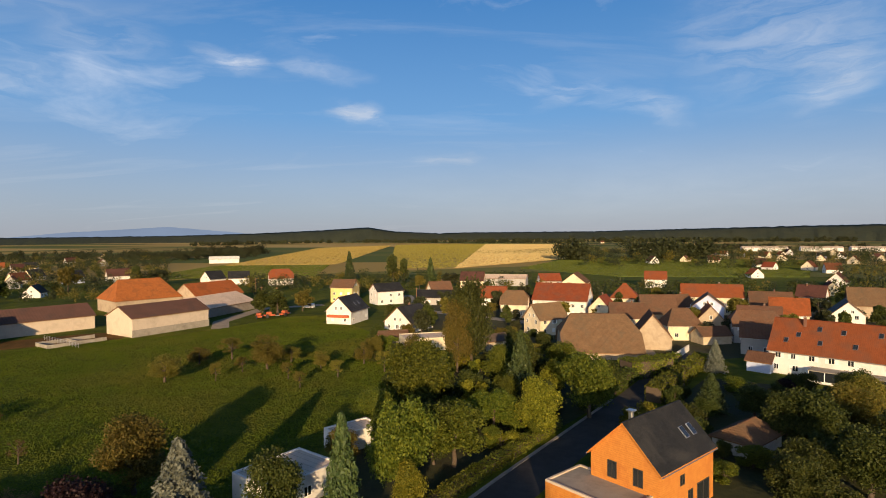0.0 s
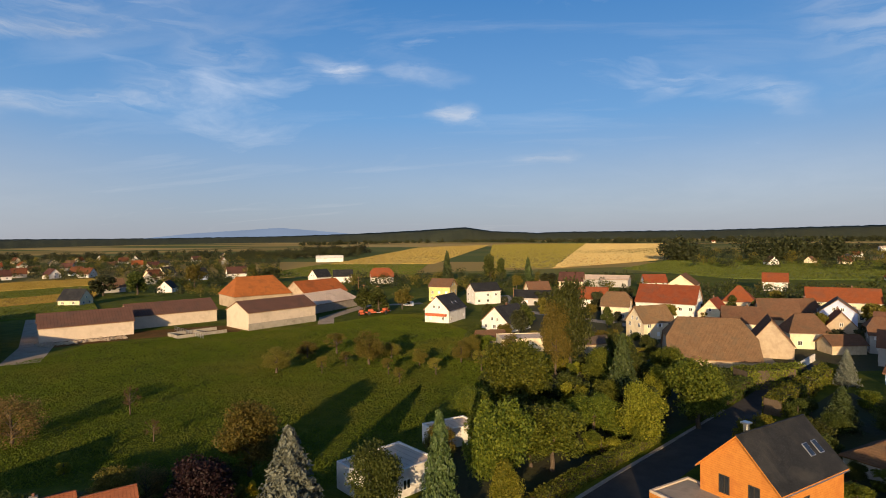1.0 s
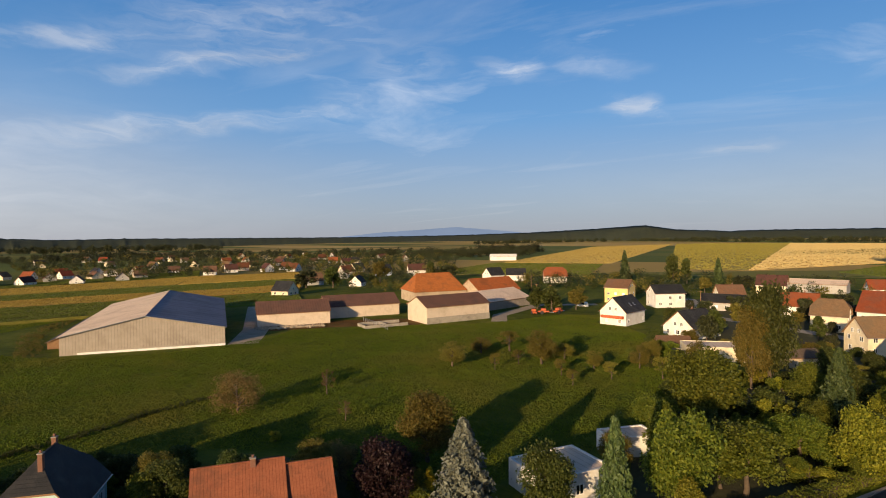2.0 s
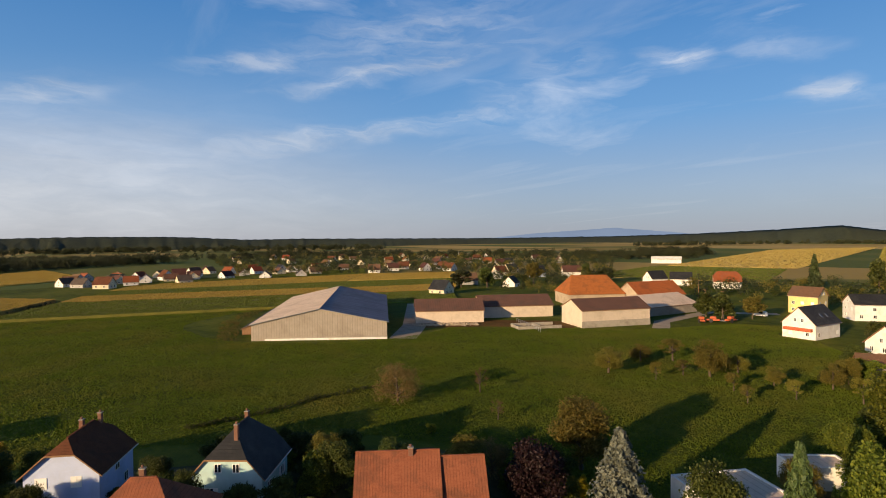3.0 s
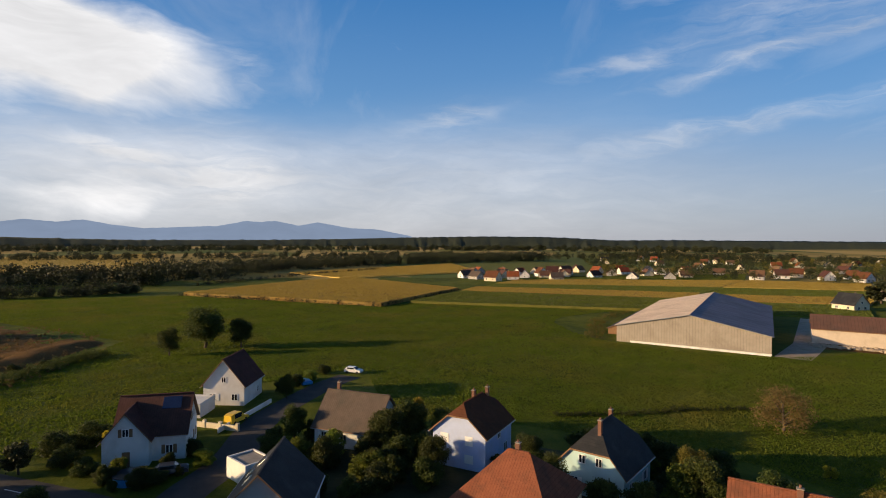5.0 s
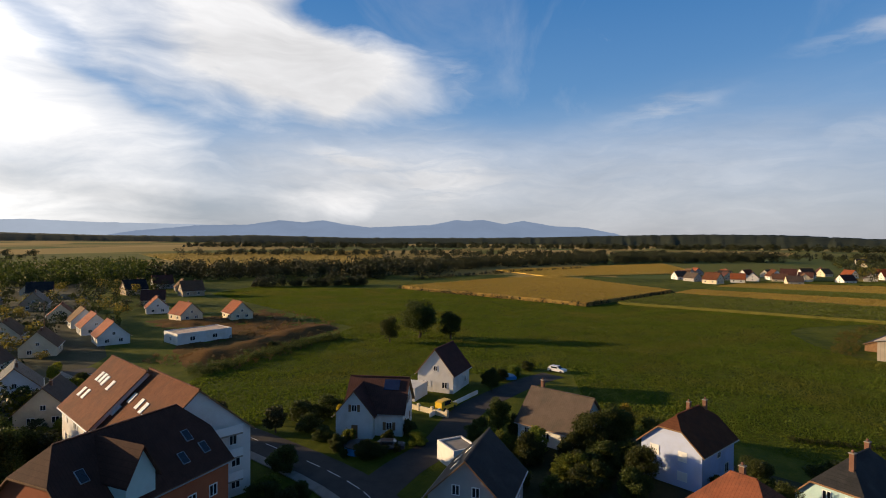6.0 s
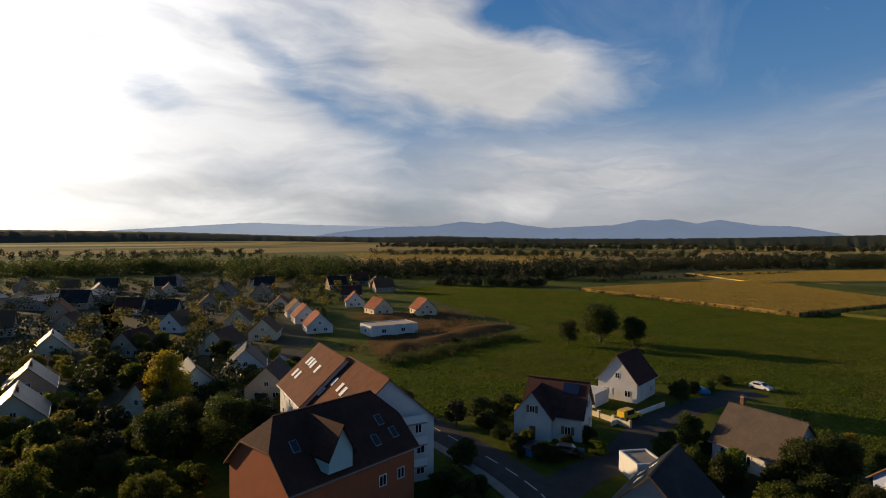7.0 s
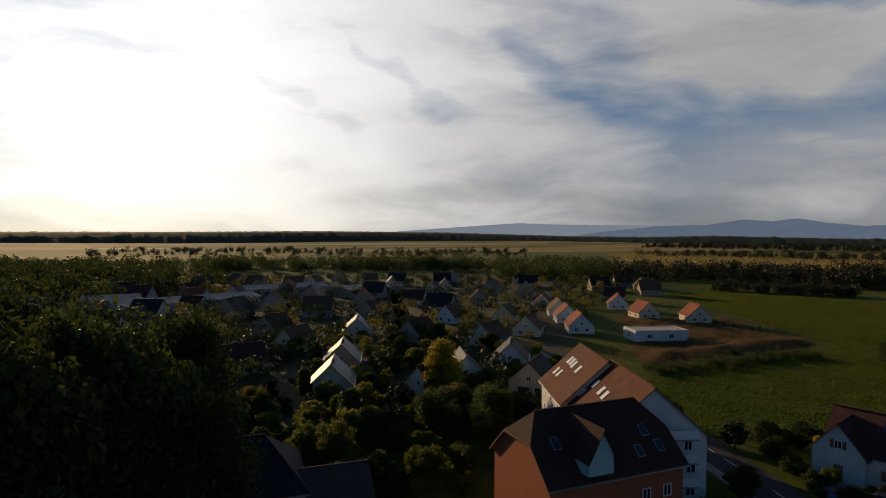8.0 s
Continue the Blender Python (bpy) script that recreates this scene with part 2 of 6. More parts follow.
TILE_RUST = material("rust-brown tiles", (0.095, 0.038, 0.02), (0.155, 0.062, 0.032), 0.9, 5, 0.85, 0.8, rows=0.33, stain=(0.08, 0.04, 0.025), stain_scale=0.3, dist=0.05, spec=0.1)
TILE_BROWN = material("brown roof tiles", (0.105, 0.0525, 0.0338), (0.18, 0.0975, 0.06), 0.8, 6, 0.8, 0.7, rows=0.33, stain=(0.12, 0.08, 0.06), stain_scale=0.3, per_object=0.3, dist=0.05, spec=0.12)
TILE_OLD = material("weathered old tiles", (0.115, 0.066, 0.040), (0.195, 0.118, 0.07), 0.7, 5, 0.85, 0.8, rows=0.3, stain=(0.11, 0.08, 0.055), stain_scale=0.35, per_object=0.4, dist=0.05, spec=0.1)
TILE_UMBER = material("dark umber tiles", (0.056, 0.028, 0.021), (0.095, 0.048, 0.036), 0.8, 6, 0.8, 0.7, rows=0.33, stain=(0.06, 0.034, 0.027), stain_scale=0.3, dist=0.05, spec=0.12)
TILE_DARK = material("dark slate-grey tiles", (0.0154, 0.0168, 0.0196), (0.0315, 0.0329, 0.0364), 0.8, 6, 0.55, 0.6, rows=0.33, stain=(0.05, 0.05, 0.05), per_object=0.3, dist=0.05, spec=0.12)
TILE_GREY = material("grey-brown tiles", (0.075, 0.055, 0.045), (0.125, 0.098, 0.08), 0.8, 6, 0.8, 0.6, rows=0.33, stain=(0.07, 0.06, 0.05), per_object=0.2, dist=0.05, spec=0.12)
TILE_WINE = material("wine-red tiles", (0.066, 0.031, 0.026), (0.108, 0.05, 0.042), 0.8, 6, 0.8, 0.6, rows=0.33, stain=(0.055, 0.03, 0.026), stain_scale=0.3, per_object=0.2, dist=0.05, spec=0.1)
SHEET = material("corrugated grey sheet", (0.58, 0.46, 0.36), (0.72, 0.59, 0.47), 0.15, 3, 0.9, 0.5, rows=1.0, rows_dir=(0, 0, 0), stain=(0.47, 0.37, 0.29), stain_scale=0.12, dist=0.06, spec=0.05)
# darker violet sheet: shade of the hall's north-east slope, put into the colour
SHEET_SHADE = material("violet-grey shaded roof sheet", (0.18, 0.165, 0.195), (0.26, 0.245, 0.28), 0.12, 3, 0.75, 0.5, rows=5.0, stain=(0.14, 0.13, 0.15), stain_scale=0.08, dist=0.06, spec=0.12)
BOARDS = material("silvered timber boards", (0.27, 0.235, 0.195), (0.37, 0.33, 0.28), 0.5, 9, 0.9, 0.5, rows=0.8, rows_dir=(0, 0, 90), stain=(0.235, 0.205, 0.17), stain_scale=0.22, dist=0.04, spec=0.1)
BOARDS_Y = material("pale timber boards", (0.44, 0.36, 0.24), (0.60, 0.51, 0.37), 0.6, 9, 0.85, 0.5, rows=0.35, stain=(0.36, 0.29, 0.2), stain_scale=0.5, dist=0.04)
BROWN_SHEET = material("brown fibre-cement sheet", (0.10, 0.055, 0.042), (0.155, 0.085, 0.066), 0.3, 5, 0.85, 0.6, rows=0.9, stain=(0.085, 0.06, 0.052), stain_scale=0.2, dist=0.06, spec=0.1)
WOOD = material("brown wood", (0.16, 0.085, 0.04), (0.26, 0.15, 0.075), 2, 25, 0.7, 0.3)
FRAME_DARK = material("dark window paint", (0.03, 0.028, 0.026), (0.05, 0.046, 0.04), 2, 30, 0.5, 0.05)
FRAME = material("white window paint", (0.74, 0.74, 0.72), (0.82, 0.82, 0.80), 2, 30, 0.5, 0.05)
METAL = material("galvanised metal", (0.45, 0.46, 0.47), (0.6, 0.61, 0.62), 2, 30, 0.35, 0.1, metal=0.9)
BRICK = material("chimney brick", (0.15, 0.075, 0.05), (0.23, 0.115, 0.08), 4, 20, 0.85, 0.5, rows=0.1, rows_dir=(0, 90, 0))
BEIGE = material("beige barn render", (0.50, 0.42, 0.33), (0.60, 0.51, 0.41), 0.5, 20, 0.85, 0.15, stain=(0.42, 0.35, 0.27), stain_scale=0.25)
TILE_PAN = material("faded red pantiles", (0.165, 0.056, 0.031), (0.25, 0.092, 0.05), 0.9, 5, 0.85, 0.9, rows=0.33, rows_dir=(0, 0, 0), stain=(0.11, 0.05, 0.032), stain_scale=0.4, dist=0.06, spec=0.1)
BARK = material("bark", (0.055, 0.04, 0.028), (0.11, 0.085, 0.06), 4, 20, 0.9, 0.8)
ASPHALT = material("asphalt", (0.045, 0.042, 0.040), (0.075, 0.070, 0.066), 0.5, 20, 0.9, 0.25, stain=(0.085, 0.078, 0.07), stain_scale=0.2, spec=0.15)
PAVING = material("pale paving", (0.24, 0.22, 0.19), (0.34, 0.31, 0.27), 0.8, 14, 0.9, 0.3, stain=(0.18, 0.165, 0.14))
GRAVEL = material("pale gravel track", (0.30, 0.24, 0.17), (0.42, 0.35, 0.26), 0.6, 12, 0.95, 0.4, stain=(0.22, 0.19, 0.12))
DIRT = material("bare earth and dry weeds", (0.085, 0.045, 0.014), (0.18, 0.10, 0.032), 0.10, 1.3, 0.95, 0.8, stain=(0.05, 0.048, 0.014), stain_scale=0.07, dist=0.3, spec=0.05)
PAINT_LINE = material("white road paint", (0.6, 0.6, 0.58), (0.75, 0.75, 0.73), 2, 20, 0.7, 0.1)
MAIZE = material("ripe maize", (0.25, 0.15, 0.03), (0.40, 0.25, 0.06), 0.06, 1.6, 0.9, 0.8, stain=(0.17, 0.15, 0.05), stain_scale=0.03, dist=0.5)
MAIZE_EDGE = material("green maize", (0.10, 0.105, 0.015), (0.20, 0.18, 0.03), 0.2, 2.0, 0.9, 0.8, dist=0.5)
STUBBLE = material("straw stubble", (0.64, 0.42, 0.11), (0.78, 0.53, 0.17), 0.03, 0.5, 0.95, 0.3, rows=14, rows_dir=(0, 0, 70), stain=(0.40, 0.30, 0.13), stain_scale=0.02)
TANFIELD = material("dry pasture", (0.48, 0.33, 0.075), (0.60, 0.42, 0.10), 0.02, 0.4, 0.95, 0.3, stain=(0.20, 0.18, 0.05), stain_scale=0.01)
OLIVE = material("olive crop", (0.20, 0.17, 0.035), (0.28, 0.225, 0.05), 0.02, 0.4, 0.95, 0.3, stain=(0.12, 0.12, 0.03), stain_scale=0.01)
GREENFIELD = material("green pasture", (0.10, 0.15, 0.015), (0.16, 0.20, 0.025), 0.02, 0.4, 0.95, 0.3, stain=(0.16, 0.16, 0.05), stain_scale=0.01)
CAR_WHITE = material("white car paint", (0.72, 0.72, 0.72), (0.78, 0.78, 0.78), 2, 30, 0.3, 0.0, coat=0.5)
CAR_YELLOW = material("yellow car paint", (0.72, 0.46, 0.03), (0.78, 0.52, 0.05), 2, 30, 0.3, 0.0, coat=0.5)
CAR_DARK = material("dark car paint", (0.03, 0.035, 0.05), (0.05, 0.055, 0.07), 2, 30, 0.3, 0.0, coat=0.5)
RUST_RED = material("faded red machine paint", (0.34, 0.07, 0.03), (0.48, 0.13, 0.05), 2, 15, 0.6, 0.2)
RUBBER = material("rubber", (0.02, 0.02, 0.02), (0.035, 0.035, 0.035), 4, 30, 0.8, 0.1)
POOL_BLUE = material("blue pool liner", (0.03, 0.20, 0.5), (0.05, 0.28, 0.6), 1, 10, 0.3, 0.05)
PANEL = material("dark solar panel", (0.02, 0.03, 0.07), (0.03, 0.05, 0.11), 1, 10, 0.15, 0.0, spec=0.7)

TILE_GLAZED = material("glazed pale grey tiles", (0.20, 0.175, 0.15), (0.29, 0.255, 0.22), 0.8, 6, 0.48, 0.6, rows=0.33, stain=(0.16, 0.13, 0.10), stain_scale=0.3, dist=0.05, spec=0.4)

PANE = bpy.data.materials.new("window glass")
PANE.use_nodes = True
_p = PANE.node_tree.nodes["Principled BSDF"]
_p.inputs["Base Color"].default_value, _p.inputs["Roughness"].default_value = (0.02, 0.025, 0.03, 1), 0.05
_p.inputs["Specular IOR Level"].default_value = 0.8


def leaf(name, low, high, translucent=0.5, per_object=0.5, island=0.7):
    return material(name, low, high, 0.35, 4.0, 0.6, 0.0, per_object=per_object, island=island, through_light=translucent, spec=0.3)


LEAF_GREEN = leaf("green leaves", (0.080, 0.108, 0.011), (0.18, 0.205, 0.023))
LEAF_DARK = leaf("dark leaves", (0.036, 0.051, 0.009), (0.086, 0.10, 0.018), 0.4)
LEAF_YELLOW = leaf("yellow-green leaves", (0.15, 0.16, 0.013), (0.28, 0.265, 0.026))
LEAF_OLIVE = leaf("dry olive leaves", (0.125, 0.112, 0.018), (0.225, 0.19, 0.034))
LEAF_BROWN = leaf("brown leaves", (0.13, 0.085, 0.03), (0.21, 0.135, 0.05))
LEAF_PURPLE = leaf("purple-brown leaves", (0.018, 0.008, 0.008), (0.034, 0.014, 0.013), 0.3)
LEAF_GOLD = leaf("golden leaves", (0.28, 0.22, 0.015), (0.44, 0.34, 0.03), 0.45)
NEEDLE = leaf("spruce needles", (0.030, 0.05, 0.014), (0.065, 0.09, 0.024), 0.1)
NEEDLE_SILVER = leaf("silver-blue needles", (0.10, 0.115, 0.09), (0.185, 0.20, 0.155), 0.1)
LEAF_HEDGE = leaf("hedge leaves", (0.115, 0.145, 0.016), (0.21, 0.225, 0.028))
FAR_GREEN = leaf("far woodland leaves", (0.020, 0.026, 0.009), (0.046, 0.05, 0.014), 0.2)
GRASS_BLADE = material("meadow grass", (0.082, 0.113, 0.008), (0.145, 0.162, 0.015), 0.06, 0.5, 0.7, 0.0, island=0.16, through_light=0.5, spec=0.2, stain=(0.165, 0.135, 0.025), stain_scale=0.025)
STRAW = leaf("straw-coloured stalks", (0.26, 0.18, 0.05), (0.38, 0.265, 0.08), 0.3, 0.0, 0.2)
MAIZE_STALK = leaf("ripe maize stalks", (0.26, 0.165, 0.034), (0.40, 0.26, 0.06), 0.4, 0.0, 0.2)
PALE_STRAW = leaf("pale stubble", (0.40, 0.29, 0.13), (0.52, 0.38, 0.18), 0.2, 0.0, 0.2)
CROP_OLIVE = leaf("olive crop leaves", (0.17, 0.14, 0.025), (0.25, 0.20, 0.04), 0.2, 0.0, 0.25)
CROP_GREEN = leaf("green crop leaves", (0.085, 0.10, 0.012), (0.14, 0.15, 0.02), 0.4, 0.0, 0.2)
# soil and lawn colours, lowered further to hold the shade between houses and trees
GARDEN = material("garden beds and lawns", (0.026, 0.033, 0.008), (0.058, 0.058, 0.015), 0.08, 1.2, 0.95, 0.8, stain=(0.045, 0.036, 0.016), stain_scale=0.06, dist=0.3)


# ---- builders ----
def mesh_of(name, verts, faces, mats, slots=None, smooth=False):
    me = bpy.data.meshes.new(name)
    me.from_pydata([tuple(v) for v in verts], [], faces)
    for m in mats if isinstance(mats, (list, tuple)) else [mats]:
        me.materials.append(m)
    if slots:
        me.polygons.foreach_set("material_index", slots)
    if smooth:
        me.polygons.foreach_set("use_smooth", [True] * len(faces))
    me.update()
    return me


def bm_mesh(name, bm, mats, smooth=False):
    bmesh.ops.recalc_face_normals(bm, faces=bm.faces)
    me = bpy.data.meshes.new(name)
    bm.to_mesh(me)
    bm.free()
    for m in mats if isinstance(mats, (list, tuple)) else [mats]:
        me.materials.append(m)
    if smooth:
        me.polygons.foreach_set("use_smooth", [True] * len(me.polygons))
    return me


def part(name, me, parent, m=None, label=""):
    ob = new(name, me)
    ob.parent = parent
    if m is not None:
        ob.matrix_basis = m
    return tagged(ob, label) if label else ob


def thing(name, label, category, m, group="", kind=""):
    ob = new(name)
    ob.empty_display_size = 0.5
    ob.matrix_basis = m
    return tagged(ob, label, category, group, kind)


def add_box(bm, lo, hi, bevel=0.0):
    g = bmesh.ops.create_cube(bm, size=1.0)
    for v in g["verts"]:
        v.co = Vector([lo[k] + (v.co[k] + 0.5) * (hi[k] - lo[k]) for k in range(3)])
    if bevel:
        es = list({e for v in g["verts"] for e in v.link_edges})
        bmesh.ops.bevel(bm, geom=es, offset=bevel, segments=1, affect="EDGES")
    return g["verts"]


def box_mesh(name, lo, hi, mat, bevel=0.02):
    bm = bmesh.new()
    add_box(bm, lo, hi, bevel)
    return bm_mesh(name, bm, mat)


def prism(name, pts, z0, z1, mat):
    """A flat slab over a polygon."""
    n = len(pts)
    v = [(x, y, z0) for x, y in pts] + [(x, y, z1) for x, y in pts]
    f = [tuple(range(n, 2 * n))] + [(k, (k + 1) % n, n + (k + 1) % n, n + k) for k in range(n)]
    return mesh_of(name, v, f, mat)


_windows = {}
PLACES = []


def window_mesh(w, h):
    key = (round(w, 2), round(h, 2))
    if key not in _windows:
        b, d = 0.09, 0.07
        xs, zs = (-w / 2, -w / 2 + b, -b / 2, b / 2, w / 2 - b, w / 2), (0, b, h - b, h)

        def lattice(glazed, paint):
            bm = bmesh.new()
            vs = [[bm.verts.new((x, -d, z)) for x in xs] for z in zs]
            for j in range(3):
                for i in range(5):
                    hole = j == 1 and i in (1, 3)
                    if hole and not glazed:
                        continue
                    fc = bm.faces.new((vs[j][i], vs[j][i + 1], vs[j + 1][i + 1], vs[j + 1][i]))
                    fc.material_index = 1 if hole else 0
            if not glazed:
                ex = bmesh.ops.extrude_face_region(bm, geom=list(bm.faces))
                for q in ex["geom"]:
                    if isinstance(q, bmesh.types.BMVert):
                        q.co.y += d + 0.05
            else:
                rim = [e for e in bm.edges if e.is_boundary]
                ex = bmesh.ops.extrude_edge_only(bm, edges=rim)
                for q in ex["geom"]:
                    if isinstance(q, bmesh.types.BMVert):
                        q.co.y += d + 0.05
            return bm_mesh("window", bm, [paint, PANE])

        fr, whole, frd = lattice(False, FRAME), lattice(True, FRAME), lattice(False, FRAME_DARK)
        pane = box_mesh("pane", (-w / 2 + b, -0.02, b), (w / 2 - b, 0.02, h - b), PANE, 0)
        sh = box_mesh("shutter", (0, -0.06, 0.0), (w * 0.5, -0.015, h), WOOD, 0.01)
        shw = box_mesh("shutter", (0, -0.06, 0.0), (w * 0.5, -0.015, h), FRAME, 0.01)
        closed = box_mesh("roller_blind", (-w / 2 + b, -0.055, b), (w / 2 - b, -0.01, h - b), FRAME, 0.005)
        _windows[key] = (fr, pane, sh, shw, closed, whole, frd)
    return _windows[key]


def add_window(parent, m, w, h, style=""):
    fr, pane, sh, shw, closed, whole, frd = window_mesh(w, h)
    if style == "far":
        return part("window", whole, parent, m)
    wi = part("window", frd if style == "dark" else fr, parent, m)
    if style == "blind":
        part("roller_blind", closed, wi)
    else:
        part("pane", pane, wi)
    if style in ("wood", "white"):
        s = sh if style == "wood" else shw
        part("shutter", s, wi, Matrix.Translation((-w - 0.03, 0, 0)))
        part("shutter", s, wi, Matrix.Translation((w / 2 + 0.03, 0, 0)))
    return wi


def wall_place(side, u, z, L, W):
    """A place on one of the four walls, facing out along local -y."""
    if side == "s":
        return pose(u, -W / 2, z)
    if side == "n":
        return pose(-u, W / 2, z, 0, 0, 180)
    if side == "e":
        return pose(L / 2, u, z, 0, 0, 90)
    return pose(-L / 2, -u, z, 0, 0, -90)


def roof_mesh(L, W, ze, zr, over, hx, zh, mats, thick=0.2, second=False):
    """Gable roof; hx and zh cut the gable ends back to hips. The covering above, boards below."""
    s = (zr - ze) / (W / 2)
    Lo, Wo, zo = L / 2 + (over if zh > ze else over), W / 2 + over, ze - over * s
    wy = (zr - zh) / s if hx else 0.0
    if hx and zh <= ze:
        wy, zh = Wo, zo
    v, f = [], []
    for dz in (thick, 0.0):
        v += [(-Lo, -Wo, zo + dz), (Lo, -Wo, zo + dz), (Lo, Wo, zo + dz), (-Lo, Wo, zo + dz), (-Lo + hx, 0, zr + dz), (Lo - hx, 0, zr + dz)]
        if hx:
            v += [(-Lo, -wy, zh + dz), (-Lo, wy, zh + dz), (Lo, -wy, zh + dz), (Lo, wy, zh + dz)]
    k = len(v) // 2
    if not hx:
        top = [(0, 1, 5, 4), (2, 3, 4, 5)]
        rim = [0, 1, 5, 2, 3, 4]
    else:
        top = [(0, 1, 8, 5, 4, 6), (2, 3, 7, 4, 5, 9), (8, 9, 5), (7, 6, 4)]
        rim = [0, 1, 8, 9, 2, 3, 7, 6]
    f += top + [tuple(k + i for i in reversed(t)) for t in top]
    slots = [0] * len(top) + [1] * len(top)
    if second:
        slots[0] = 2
    for a, b in zip(rim, rim[1:] + rim[:1]):
        f.append((a, k + a, k + b, b))
        slots.append(1)
    return mesh_of("roof", v, f, mats, slots)


def house(label, x, y, ang, L, W, ze, zr, wall, roof, hx=0.0, zh=None, over=0.45, chimneys=(), skylights=(), openings="auto", style="", name="house", category="house", door=True, seed=0, trim=None, group="", z=0.0, other_slope=None, pane_glint=None):
    rnd = random.Random(seed + int(abs(x) * 13 + abs(y) * 7))
    ob = thing(name, label, category, pose(x, y, z, 0, 0, ang), group)
    PLACES.append((x, y, math.hypot(L, W) / 2))
    zh = ze if zh is None else zh
    s = (zr - ze) / (W / 2)
    pts = [(-W / 2, -0.3), (W / 2, -0.3), (W / 2, ze)]
    if hx and zh <= ze:
        pts += [(-W / 2, ze)]
    elif hx:
        wy = (zr - zh) / s
        pts += [(wy, zh), (-wy, zh), (-W / 2, ze)]
    else:
        pts += [(0, zr), (-W / 2, ze)]
    n = len(pts)
    v = [(-L / 2, a, b) for a, b in pts] + [(L / 2, a, b) for a, b in pts]
    f = [tuple(range(n)), tuple(range(2 * n - 1, n - 1, -1))] + [(k, n + k, n + (k + 1) % n, (k + 1) % n) for k in range(n)]
    part("wall", mesh_of("wall", v, f, wall), ob)
    ro = part("roof", roof_mesh(L, W, ze, zr, over, hx, zh, [roof, trim or WOOD] + ([other_slope] if other_slope else []), second=bool(other_slope)), ob)
    bm = bmesh.new()
    add_box(bm, (-L / 2 - over + hx, -0.16, zr + 0.14), (L / 2 + over - hx, 0.16, zr + 0.28), 0.05)
    part("ridge_cap", bm_mesh("ridge_cap", bm, roof), ro)
    for sy in (-1, 1):
        gz = ze - over * s + 0.04
        if openings:
            part("gutter", box_mesh("gutter", (-L / 2 - over, sy * (W / 2 + over + 0.05) - 0.07, gz - 0.06), (L / 2 + over, sy * (W / 2 + over + 0.05) + 0.07, gz + 0.06), METAL, 0.03), ro)
    for cx, cy, top in chimneys:
        ch = part("chimney", box_mesh("chimney", (cx - 0.27, cy - 0.24, zr - abs(cy) * s - 0.6), (cx + 0.27, cy + 0.24, zr + top), BRICK), ob)
        part("chimney_cap", box_mesh("chimney_cap", (cx - 0.33, cy - 0.3, zr + top), (cx + 0.33, cy + 0.3, zr + top + 0.1), CONCRETE), ch)
        part("flue", box_mesh("flue", (cx - 0.12, cy - 0.12, zr + top + 0.1), (cx + 0.12, cy + 0.12, zr + top + 0.4), BRICK, 0.05), ch)
    for sy, u, t, w, h in skylights:
        a = math.degrees(math.atan(s))
        m = pose(u, sy * W / 2 * (1 - t), ze + (zr - ze) * t + 0.24, 0, 0, 0 if sy < 0 else 180) @ pose(0, 0, 0, a)
        sk = part("skylight", box_mesh("skylight", (-w / 2, -h / 2, -0.1), (w / 2, h / 2, 0.06), METAL, 0.02), ob, m)
        # panes are glass unless a paint is given to imitate reflected sky
        part("pane", box_mesh("pane", (-w / 2 + 0.07, -h / 2 + 0.07, 0.06), (w / 2 - 0.07, h / 2 - 0.07, 0.075), pane_glint or PANE, 0), sk)
    if openings == "auto":
        rows = [r for r, need in ((0.95, 2.2), (3.65, 4.9), (6.4, 7.6)) if ze >= need]
        for side, span in (("s", L), ("n", L), ("e", W), ("w", W)):
            cols = max(1, int(span / 3.4))
            for r in rows:
                for c in range(cols):
                    u = (c + 0.5) / cols * span - span / 2 + rnd.uniform(-0.25, 0.25)
                    if rnd.random() < 0.14:
                        continue
                    if r < 1 and c == 0 and side in "ne" and door:
                        part("door", box_mesh("door", (-0.5, -0.07, 0.0), (0.5, 0.05, 2.1), WOOD, 0.02), ob, wall_place(side, u, 0.05, L, W))
                        continue
                    st = style or rnd.choice(("", "", "blind", "white"))
                    add_window(ob, wall_place(side, u, r, L, W), rnd.choice((1.0, 1.2, 1.2)), 1.3, st)
            if side in "ew" and (not hx or zh > ze + 1.6) and zr - ze > 2.6:
                for u in ((-1.1, 1.1) if W > 8 else (0,)):
                    add_window(ob, wall_place(side, u, ze + 0.35, L, W), 0.9, 1.15, style)
    elif openings:
        for side, u, r, w, h, st in openings:
            add_window(ob, wall_place(side, u, r, L, W), w, h, st)
    return ob


